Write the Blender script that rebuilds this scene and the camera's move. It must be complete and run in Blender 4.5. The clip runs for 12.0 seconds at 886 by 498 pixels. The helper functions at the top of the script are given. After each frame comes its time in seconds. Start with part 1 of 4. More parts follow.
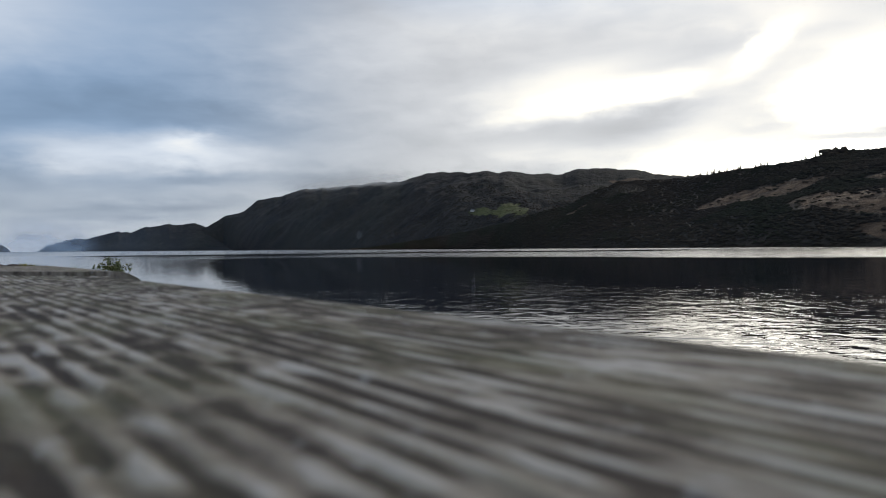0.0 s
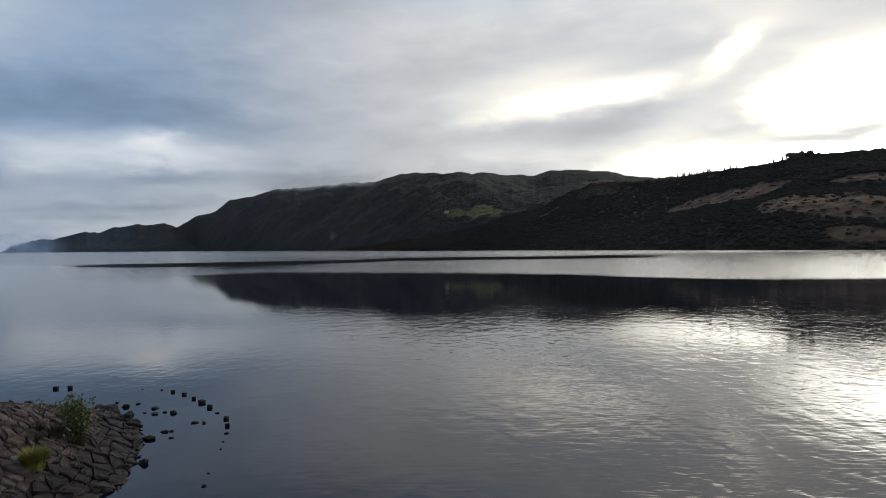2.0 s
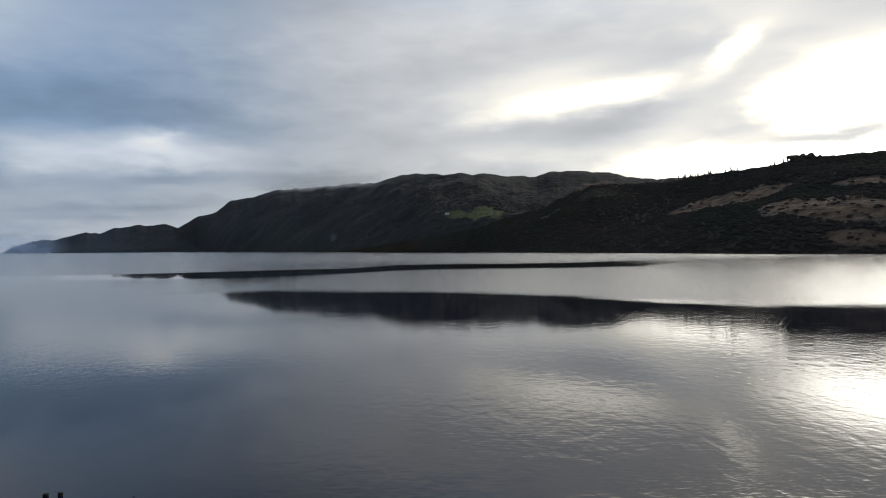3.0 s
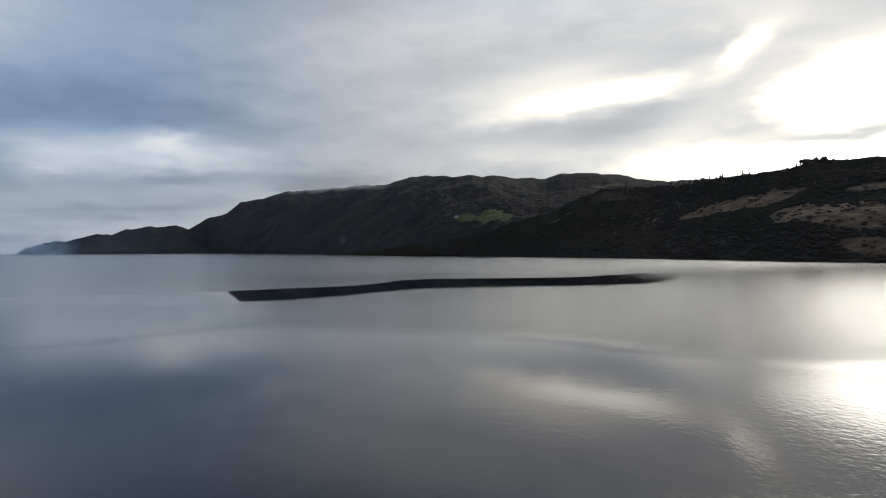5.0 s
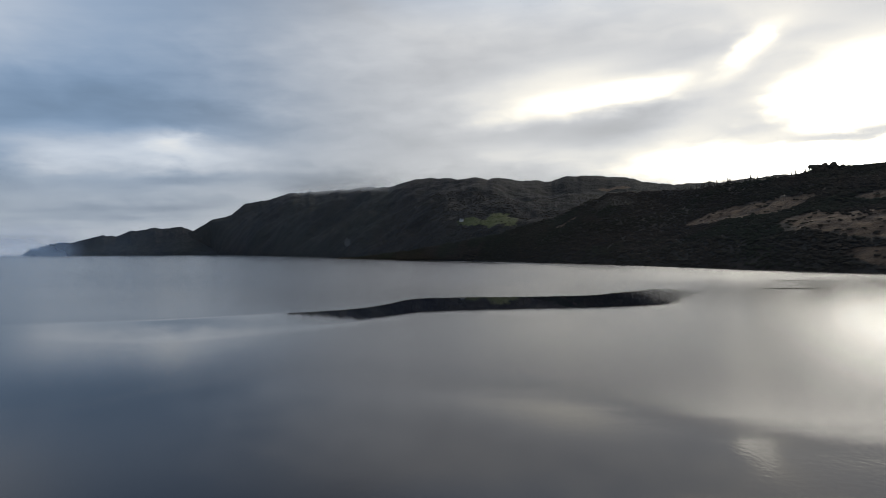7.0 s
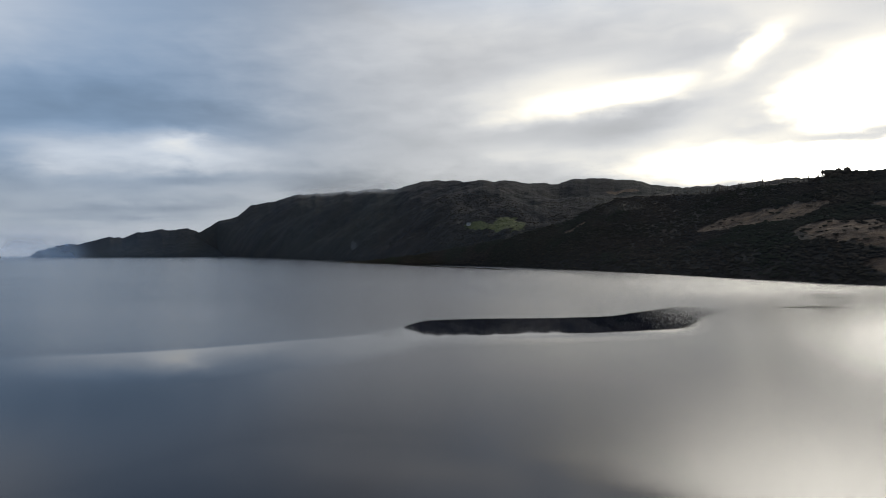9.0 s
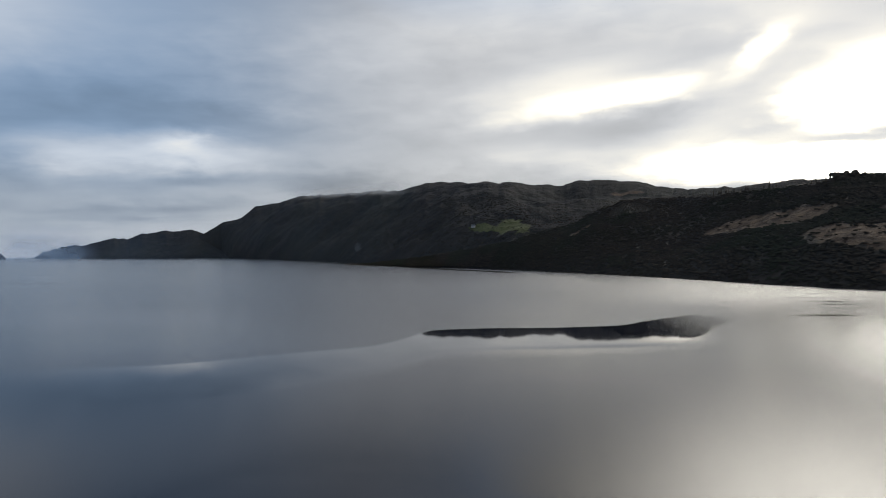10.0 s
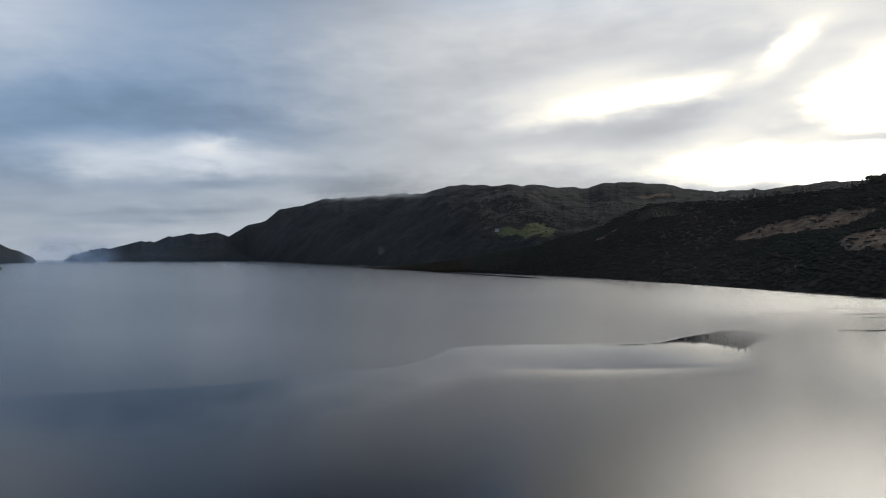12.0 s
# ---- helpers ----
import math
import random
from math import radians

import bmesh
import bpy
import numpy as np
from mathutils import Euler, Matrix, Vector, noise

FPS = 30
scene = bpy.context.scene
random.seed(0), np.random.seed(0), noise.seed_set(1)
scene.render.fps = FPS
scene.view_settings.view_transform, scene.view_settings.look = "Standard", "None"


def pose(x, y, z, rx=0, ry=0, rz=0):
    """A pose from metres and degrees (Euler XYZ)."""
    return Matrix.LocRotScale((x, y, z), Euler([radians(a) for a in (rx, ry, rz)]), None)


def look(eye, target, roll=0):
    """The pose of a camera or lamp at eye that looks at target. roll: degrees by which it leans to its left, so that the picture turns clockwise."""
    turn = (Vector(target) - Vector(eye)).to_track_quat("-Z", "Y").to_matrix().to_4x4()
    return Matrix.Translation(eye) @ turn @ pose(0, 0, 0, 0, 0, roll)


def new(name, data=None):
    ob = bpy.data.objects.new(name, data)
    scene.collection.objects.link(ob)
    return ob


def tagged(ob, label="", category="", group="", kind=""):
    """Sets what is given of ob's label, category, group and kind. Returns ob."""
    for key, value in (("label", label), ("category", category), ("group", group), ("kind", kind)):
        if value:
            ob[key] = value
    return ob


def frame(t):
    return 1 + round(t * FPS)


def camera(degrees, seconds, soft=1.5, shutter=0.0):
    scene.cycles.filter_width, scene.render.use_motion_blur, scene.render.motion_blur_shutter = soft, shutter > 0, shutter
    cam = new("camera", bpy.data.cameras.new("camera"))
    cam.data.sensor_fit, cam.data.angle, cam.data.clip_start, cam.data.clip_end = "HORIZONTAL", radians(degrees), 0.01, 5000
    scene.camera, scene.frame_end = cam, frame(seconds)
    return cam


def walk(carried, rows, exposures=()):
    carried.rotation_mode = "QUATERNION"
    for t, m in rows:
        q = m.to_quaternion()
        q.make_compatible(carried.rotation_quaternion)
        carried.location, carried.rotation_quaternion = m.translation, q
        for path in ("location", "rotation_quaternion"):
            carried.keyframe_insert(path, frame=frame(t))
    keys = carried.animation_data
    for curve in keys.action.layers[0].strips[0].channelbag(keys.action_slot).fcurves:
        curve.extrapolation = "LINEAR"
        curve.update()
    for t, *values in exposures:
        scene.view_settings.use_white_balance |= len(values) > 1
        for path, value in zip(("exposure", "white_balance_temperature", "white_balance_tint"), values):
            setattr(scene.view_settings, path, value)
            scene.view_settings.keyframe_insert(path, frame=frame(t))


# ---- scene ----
cam = camera(65.26, 12.0, soft=1.0)
cam.data.dof.use_dof = True
cam.data.dof.focus_distance = 12.0
cam.data.dof.aperture_fstop = cam.data.lens / 0.44
walk(cam, [
    (0, pose(-0.066, -0.062, 1.6550, 89.947, 0.453, 2.980)),
    (0.1, pose(-0.066, -0.062, 1.6566, 89.947, 0.453, 2.930)),
    (0.2, pose(-0.066, -0.062, 1.6632, 89.948, 0.454, 2.870)),
    (0.3, pose(-0.065, -0.058, 1.6858, 89.948, 0.455, 2.610)),
    (0.4, pose(-0.063, -0.050, 1.7228, 89.948, 0.456, 2.380)),
    (0.5, pose(-0.060, -0.040, 1.7640, 89.948, 0.457, 2.126)),
    (1, pose(-0.042, 0.021, 2.2010, 89.942, 0.458, 1.419)),
    (1.5, pose(0.010, 0.006, 3.1319, 89.932, 0.464, 1.037)),
    (2, pose(0.050, -0.020, 4.6770, 89.925, 0.479, 0.827)),
    (2.5, pose(0.080, 0.012, 6.4500, 89.916, 0.487, 0.840)),
    (3, pose(0.189, 0.444, 8.1513, 89.935, 0.481, 0.891)),
    (5, pose(0.800, 4.027, 15.2130, 89.955, 0.485, 1.685)),
    (5.5, pose(0.715, 5.327, 17.2829, 89.981, 0.480, 1.747)),
    (6, pose(0.395, 6.973, 19.3346, 89.953, 0.482, 1.837)),
    (6.5, pose(-0.110, 8.911, 21.5947, 89.960, 0.469, 1.954)),
    (7, pose(-0.778, 11.105, 23.9366, 89.972, 0.454, 2.042)),
    (9, pose(-4.034, 20.819, 33.2844, 89.983, 0.441, 2.512)),
    (9.5, pose(-4.814, 23.334, 35.1640, 89.991, 0.436, 2.677)),
    (10, pose(-5.539, 25.940, 36.7674, 90.044, 0.440, 2.830)),
    (10.5, pose(-6.276, 28.677, 38.1479, 90.073, 0.451, 2.972)),
    (11, pose(-6.960, 31.510, 39.5465, 90.106, 0.458, 3.085)),
    (11.5, pose(-7.583, 34.400, 41.0112, 90.145, 0.455, 3.956)),
    (12, pose(-8.170, 37.311, 42.2088, 90.199, 0.481, 4.719)),
], exposures=[(0.0, 0.27), (0.5, 0.24), (1.5, 0.14), (3.0, 0.09), (6.0, 0.06), (12.0, 0.10)])

# ---- world, sun ----
def node(nt, kind, **props):
    n = nt.nodes.new(kind)
    for k, v in props.items():
        if k == "op":
            n.operation = v
        elif k == "clamp":
            n.use_clamp = v
        elif k == "btype":
            n.blend_type = v
    return n


def math_node(nt, op, a, b=None, c=None, clamp=False):
    """A Math node fed with sockets or numbers; gives its output socket."""
    n = node(nt, "ShaderNodeMath", op=op, clamp=clamp)
    for i, v in enumerate((a, b, c)):
        if v is None:
            continue
        if isinstance(v, (int, float)):
            n.inputs[i].default_value = v
        else:
            nt.links.new(v, n.inputs[i])
    return n.outputs[0]


def mix_color(nt, fac, a, b, btype="MIX"):
    n = nt.nodes.new("ShaderNodeMix")
    n.data_type, n.blend_type = "RGBA", btype
    for i, v in ((0, fac), (6, a), (7, b)):
        if isinstance(v, (int, float)):
            n.inputs[i].default_value = v
        elif isinstance(v, tuple):
            n.inputs[i].default_value = (*v, 1.0) if len(v) == 3 else v
        else:
            nt.links.new(v, n.inputs[i])
    return n.outputs[2]


def noise_node(nt, vector, scale, detail=4.0, rough=0.5, distortion=0.0):
    n = nt.nodes.new("ShaderNodeTexNoise")
    n.inputs["Scale"].default_value = scale
    n.inputs["Detail"].default_value = detail
    n.inputs["Roughness"].default_value = rough
    n.inputs["Distortion"].default_value = distortion
    if vector is not None:
        nt.links.new(vector, n.inputs["Vector"])
    return n.outputs[0]


def step_node(nt, value, lo, hi, to_lo=0.0, to_hi=1.0):
    """Smooth step of a socket between lo and hi."""
    n = nt.nodes.new("ShaderNodeMapRange")
    n.interpolation_type = "SMOOTHSTEP"
    nt.links.new(value, n.inputs[0])
    for i, v in enumerate((lo, hi, to_lo, to_hi)):
        n.inputs[i + 1].default_value = v
    return n.outputs[0]


SUN_AZ, SUN_EL = 33.0, 36.0
world = bpy.data.worlds.new("overcast_sky")
scene.world = world
world.use_nodes = True
wt = world.node_tree
wt.nodes.clear()
coords = wt.nodes.new("ShaderNodeTexCoord")
split = wt.nodes.new("ShaderNodeSeparateXYZ")
wt.links.new(coords.outputs["Generated"], split.inputs[0])
dx, dy, dz = split.outputs
az_raw = math_node(wt, "MULTIPLY", math_node(wt, "ARCTAN2", dx, dy), 180 / math.pi)
el_raw = math_node(wt, "MULTIPLY", math_node(wt, "ARCSINE", dz), 180 / math.pi)
# cloud layer coordinates: the dome flattened, so that clouds draw together towards the horizon
high = math_node(wt, "ADD", math_node(wt, "MAXIMUM", dz, 0.0), 0.13)
sheet = wt.nodes.new("ShaderNodeCombineXYZ")
wt.links.new(math_node(wt, "DIVIDE", dx, high), sheet.inputs[0])
wt.links.new(math_node(wt, "DIVIDE", dy, high), sheet.inputs[1])
sheet = sheet.outputs[0]
warp1 = math_node(wt, "SUBTRACT", noise_node(wt, sheet, 1.7, 5, 0.55), 0.5)
shifted = wt.nodes.new("ShaderNodeVectorMath")
shifted.operation = "ADD"
shifted.inputs[1].default_value = (7.3, 2.1, 4.0)
wt.links.new(sheet, shifted.inputs[0])
warp2 = math_node(wt, "SUBTRACT", noise_node(wt, shifted.outputs[0], 1.7, 5, 0.55), 0.5)
az = math_node(wt, "ADD", az_raw, math_node(wt, "MULTIPLY", warp1, 5.0))
el = math_node(wt, "ADD", el_raw, math_node(wt, "MULTIPLY", warp2, 1.7))
# smaller billows
angular = wt.nodes.new("ShaderNodeCombineXYZ")
wt.links.new(math_node(wt, "MULTIPLY", az_raw, 0.30), angular.inputs[0])
wt.links.new(math_node(wt, "MULTIPLY", el_raw, 0.85), angular.inputs[1])
billow = math_node(wt, "SUBTRACT", noise_node(wt, angular.outputs[0], 0.9, 4, 0.52, 0.3), 0.5)
el = math_node(wt, "ADD", el, math_node(wt, "MULTIPLY", billow, 1.5))
az = math_node(wt, "ADD", az, math_node(wt, "MULTIPLY", billow, 3.0))


def cloud(a0, e0, ra, re, lean, amount, sharp=1.0):
    """One soft cloud mass: centre and radii in degrees, lean in degrees, amount of light added or taken."""
    c, s = math.cos(radians(lean)), math.sin(radians(lean))
    da, de = math_node(wt, "SUBTRACT", az, a0), math_node(wt, "SUBTRACT", el, e0)
    u = math_node(wt, "MULTIPLY_ADD", da, c / ra, math_node(wt, "MULTIPLY", de, s / ra))
    v = math_node(wt, "MULTIPLY_ADD", da, -s / re, math_node(wt, "MULTIPLY", de, c / re))
    r = math_node(wt, "ADD", math_node(wt, "MULTIPLY", u, u), math_node(wt, "MULTIPLY", v, v))
    if sharp != 1.0:
        r = math_node(wt, "POWER", r, sharp)
    g = math_node(wt, "EXPONENT", math_node(wt, "MULTIPLY", r, -1.0))
    return math_node(wt, "MULTIPLY", g, amount)


# centre, radii and lean in degrees, light added, sharpness of the outline
DARK_CLOUDS = [
    (-32.2, 9.1, 19.0, 5.7, 15, -0.22), (-19.5, 9.9, 7.5, 1.5, -9, -0.08), (-22.0, 5.7, 5.0, 0.6, 5, -0.14),
    (-25.0, 3.2, 8.0, 0.7, 3, -0.13), (-12.0, 5.4, 5.5, 1.1, -3, -0.20), (9.5, 8.6, 9.1, 0.8, 14, -0.08),
    (-32.0, 26.5, 28.0, 7.5, 0, -0.36), (-6.0, 30.0, 24.0, 8.0, 0, -0.34),
]
BRIGHT_BREAKS = [
    (-23.6, 8.5, 1.6, 0.9, -6, 0.22), (-23.0, 7.4, 6.0, 1.3, -3, 0.28), (-31.0, 7.2, 5.0, 1.4, 2, 0.27), (-38.0, 18.0, 9.0, 4.5, 0, 0.17),
    (0.2, 18.5, 17.1, 4.6, 4, 0.20), (11.6, 12.0, 7.4, 1.05, 8, 1.1), (22.6, 14.9, 2.4, 0.75, 36, 1.0),
    (31.5, 11.0, 6.8, 2.3, 3, 2.7, 1.5), (36.0, 8.0, 8.0, 6.0, 0, 2.4, 1.5), (26.5, 6.2, 9.0, 1.5, -1, 3.6, 1.3), (15.5, 6.8, 6.0, 1.3, 4, 0.33),
    (6.6, 7.7, 8.2, 1.2, 4, 0.28), (6.9, 13.1, 8.4, 1.7, 11, 0.33), (48.0, 14.0, 13.0, 9.0, -10, 3.0, 1.5), (32.0, 28.5, 18.0, 9.0, 0, 8.5, 1.6), (9.0, 28.5, 12.0, 6.5, 0, 0.9, 1.5),
    (18.5, 9.4, 6.0, 2.4, 31, 0.28), (26.5, 13.9, 4.3, 0.8, -6, 0.17),
]
# thin grey veils drawn over the breaks: centre, radii, lean, light of the veil, cover, sharpness
VEILS = [
    (27.8, 7.9, 7.2, 0.62, 2, 0.66, 0.99, 1.3), (18.4, 8.3, 2.6, 0.25, 5, 0.78, 0.5, 1.0), (31.0, 16.6, 7.5, 2.4, -12, 0.62, 0.96, 1.3), (19.2, 13.4, 1.5, 1.1, 30, 0.80, 0.7, 1.2),
    (24.0, 12.9, 3.0, 0.60, 38, 0.78, 0.75, 1.2), (19.0, 18.6, 14.0, 2.3, 0, 0.66, 0.9, 1.4),
]
light = math_node(wt, "ADD", 0.48, 0.0)
for row in DARK_CLOUDS + BRIGHT_BREAKS:
    light = math_node(wt, "ADD", light, cloud(*row))
for a0, e0, ra, re, lean, grey, cover, sharp in VEILS:
    veil = cloud(a0, e0, ra, re, lean, cover, sharp)
    light = math_node(wt, "ADD", math_node(wt, "MULTIPLY", light, math_node(wt, "SUBTRACT", 1.0, veil)), math_node(wt, "MULTIPLY", veil, grey))
fine = math_node(wt, "SUBTRACT", noise_node(wt, sheet, 2.2, 3, 0.5, 0.3), 0.5)
light = math_node(wt, "ADD", light, math_node(wt, "MULTIPLY", fine, 0.13))
light = math_node(wt, "MULTIPLY", light, math_node(wt, "MULTIPLY_ADD", billow, 0.22, 1.0))
fibre = wt.nodes.new("ShaderNodeCombineXYZ")
wt.links.new(math_node(wt, "MULTIPLY_ADD", el_raw, -0.10, math_node(wt, "MULTIPLY", az_raw, 0.045)), fibre.inputs[0])
wt.links.new(math_node(wt, "MULTIPLY_ADD", az_raw, -0.10, el_raw), fibre.inputs[1])
fibres = math_node(wt, "SUBTRACT", noise_node(wt, fibre.outputs[0], 1.0, 4, 0.55, 0.8), 0.5)
light = math_node(wt, "MULTIPLY", light, math_node(wt, "MULTIPLY_ADD", fibres, 0.09, 1.0))
light = math_node(wt, "MAXIMUM", light, 0.09)
blue = step_node(wt, az_raw, 2.0, -30.0)
thick = step_node(wt, light, 0.55, 0.25)
blue = math_node(wt, "MULTIPLY", blue, math_node(wt, "MULTIPLY_ADD", thick, 0.62, 0.38))
blue = math_node(wt, "MULTIPLY", blue, step_node(wt, el_raw, 3.0, 9.5, 0.55, 1.0))
aloft = math_node(wt, "MULTIPLY", step_node(wt, el_raw, 16.0, 28.0, 0.0, 0.95), step_node(wt, az_raw, 40.0, 5.0))
blue = math_node(wt, "MAXIMUM", blue, aloft)
tone = mix_color(wt, blue, (0.975, 0.99, 1.015), (0.66, 0.965, 1.42))
warm = step_node(wt, light, 0.5, 1.0)
tone = mix_color(wt, warm, tone, (1.02, 0.975, 0.87))
clouds_color = wt.nodes.new("ShaderNodeVectorMath")
clouds_color.operation = "SCALE"
wt.links.new(tone, clouds_color.inputs[0])
wt.links.new(light, clouds_color.inputs["Scale"])
clear = wt.nodes.new("ShaderNodeTexSky")
clear.sky_type = "NISHITA"
clear.sun_disc = False
clear.sun_elevation = radians(SUN_EL)
clear.sun_rotation = radians(SUN_AZ)
clear_dim = wt.nodes.new("ShaderNodeVectorMath")
clear_dim.operation = "SCALE"
wt.links.new(clear.outputs[0], clear_dim.inputs[0])
clear_dim.inputs["Scale"].default_value = 0.10
sky_mix = mix_color(wt, 0.95, clear_dim.outputs[0], clouds_color.outputs[0])
background = wt.nodes.new("ShaderNodeBackground")
wt.links.new(sky_mix, background.inputs[0])
background.inputs[1].default_value = 1.0
wt.links.new(background.outputs[0], wt.nodes.new("ShaderNodeOutputWorld").inputs[0])

sun = new("sun", bpy.data.lights.new("sun", "SUN"))
sun.data.energy, sun.data.angle, sun.data.color = 0.35, radians(14), (1.0, 0.95, 0.88)
sun.matrix_world = look((0, 0, 0), (-math.sin(radians(SUN_AZ)) * math.cos(radians(SUN_EL)),
                                    -math.cos(radians(SUN_AZ)) * math.cos(radians(SUN_EL)), -math.sin(radians(SUN_EL))))

# ---- materials ----
def material(name):
    mat = bpy.data.materials.new(name)
    mat.use_nodes = True
    nt = mat.node_tree
    bsdf = nt.nodes["Principled BSDF"]
    tc = nt.nodes.new("ShaderNodeTexCoord")
    return mat, nt, bsdf, tc.outputs["Object"]


def bump(nt, bsdf, height, strength, distance):
    b = nt.nodes.new("ShaderNodeBump")
    b.inputs["Strength"].default_value = strength
    b.inputs["Distance"].default_value = distance
    nt.links.new(height, b.inputs["Height"])
    nt.links.new(b.outputs[0], bsdf.inputs["Normal"])
    return b


def scaled(nt, vector, sx, sy, sz, turn=0.0):
    n = nt.nodes.new("ShaderNodeMapping")
    n.inputs["Scale"].default_value = (sx, sy, sz)
    n.inputs["Rotation"].default_value = (0, 0, radians(turn))
    nt.links.new(vector, n.inputs[0])
    return n.outputs[0]


def axes(nt, vector):
    n = nt.nodes.new("ShaderNodeSeparateXYZ")
    nt.links.new(vector, n.inputs[0])
    return n.outputs


def blotch(nt, co, x0, y0, rx, ry, lean, rag=0.6, size=0.01):
    """0..1 mask of a ragged patch on the ground plan."""
    x, y, _ = axes(nt, co)
    c, s = math.cos(radians(lean)), math.sin(radians(lean))
    da, de = math_node(nt, "SUBTRACT", x, x0), math_node(nt, "SUBTRACT", y, y0)
    u = math_node(nt, "MULTIPLY_ADD", da, c / rx, math_node(nt, "MULTIPLY", de, s / rx))
    v = math_node(nt, "MULTIPLY_ADD", da, -s / ry, math_node(nt, "MULTIPLY", de, c / ry))
    r = math_node(nt, "SQRT", math_node(nt, "ADD", math_node(nt, "MULTIPLY", u, u), math_node(nt, "MULTIPLY", v, v)))
    n = noise_node(nt, co, size, 5, 0.6)
    r = math_node(nt, "ADD", r, math_node(nt, "MULTIPLY", math_node(nt, "SUBTRACT", n, 0.5), rag * 2))
    return step_node(nt, r, 1.05, 0.85)


MEADOWS = [(70.0, 1545.0, 58.0, 34.0, -62.0), (14.0, 1592.0, 56.0, 17.0, -60.0)]
CLEARINGS = [(378.0, 965.0, 92.0, 33.0, -52.0), (392.0, 728.0, 94.0, 42.0, -72.0), (366.0, 632.0, 34.0, 14.0, -60.0), (478.0, 800.0, 48.0, 18.0, -60.0),
             (174.0, 1254.0, 26.0, 10.0, 25.0), (420.0, 2015.0, 48.0, 18.0, -20.0)]
SCARS = [(-388.0, 2225.0, 9.0, 52.0, 15.0)]


def moor_material(name, dark, light_c, patches=True):
    mat, nt, bsdf, co = material(name)
    big = noise_node(nt, co, 0.006, 6, 0.6)
    small = noise_node(nt, co, 0.05, 5, 0.65)
    col = mix_color(nt, step_node(nt, big, 0.35, 0.7), dark, light_c)
    broad = noise_node(nt, scaled(nt, co, 1.0, 0.55, 1.0), 0.0022, 3, 0.5)
    col = mix_color(nt, step_node(nt, broad, 0.42, 0.62, 0.0, 0.6), col, (0.021, 0.021, 0.0155))
    col = mix_color(nt, step_node(nt, small, 0.45, 0.75, 0.0, 0.6), col, (0.036, 0.030, 0.025))
    if patches:
        grass = mix_color(nt, small, (0.026, 0.030, 0.013), (0.098, 0.100, 0.038))
        for row in MEADOWS:
            col = mix_color(nt, blotch(nt, co, *row, 1.1, 0.035), col, grass)
        bracken = mix_color(nt, step_node(nt, small, 0.3, 0.7), (0.031, 0.021, 0.0145), (0.102, 0.067, 0.042))
        for row in CLEARINGS:
            col = mix_color(nt, blotch(nt, co, *row, 0.75, 0.03), col, bracken)
        rock = mix_color(nt, small, (0.026, 0.025, 0.024), (0.075, 0.071, 0.066))
        for row in SCARS:
            col = mix_color(nt, blotch(nt, co, *row, 1.6, 0.07), col, rock)
    nt.links.new(col, bsdf.inputs["Base Color"])
    bsdf.inputs["Roughness"].default_value = 1.0
    bsdf.inputs["Specular IOR Level"].default_value = 0.1
    bump(nt, bsdf, small, 1.0, 6.0)
    return mat


moor = moor_material("moorland", (0.0118, 0.0108, 0.0108), (0.027, 0.0225, 0.0185))
wood_floor = moor_material("woodland_floor", (0.028, 0.021, 0.0165), (0.054, 0.040, 0.029))
# moor for the far hills, its colour shifted to blue for distance haze
hazed_far_moor = moor_material("hazed_far_moorland", (0.009, 0.010, 0.0115), (0.016, 0.016, 0.017), False)


def foliage_material(name, c1, c2, c3, stand=False):
    mat, nt, bsdf, co = material(name)
    geo = nt.nodes.new("ShaderNodeNewGeometry")
    rnd = geo.outputs["Random Per Island"]
    col = mix_color(nt, rnd, c1, c2)
    col = mix_color(nt, step_node(nt, rnd, 0.86, 0.97), col, c3)
    if stand:
        patch = step_node(nt, noise_node(nt, co, 0.006, 3, 0.55), 0.42, 0.60)
        col = mix_color(nt, patch, col, (0.68, 0.78, 0.68), "MULTIPLY")
        green = step_node(nt, noise_node(nt, co, 0.0085, 3, 0.6), 0.50, 0.64, 0.0, 0.6)
        col = mix_color(nt, green, col, (0.026, 0.031, 0.017))
        # leaves face many ways: the canopy is lit softly, mostly as the slope lies
        soft = nt.nodes.new("ShaderNodeVectorMath")
        soft.operation = "MULTIPLY_ADD"
        nt.links.new(geo.outputs["Normal"], soft.inputs[0])
        soft.inputs[1].default_value, soft.inputs[2].default_value = (0.25, 0.25, 0.25), (-0.10, -0.55, 0.60)
        unit = nt.nodes.new("ShaderNodeVectorMath")
        unit.operation = "NORMALIZE"
        nt.links.new(soft.outputs[0], unit.inputs[0])
        nt.links.new(unit.outputs[0], bsdf.inputs["Normal"])
    nt.links.new(col, bsdf.inputs["Base Color"])
    bsdf.inputs["Roughness"].default_value = 0.9
    bsdf.inputs["Specular IOR Level"].default_value = 0.15
    return mat


woods_green = foliage_material("woodland_foliage", (0.035, 0.0270, 0.0195), (0.047, 0.036, 0.0255), (0.064, 0.047, 0.032), True)


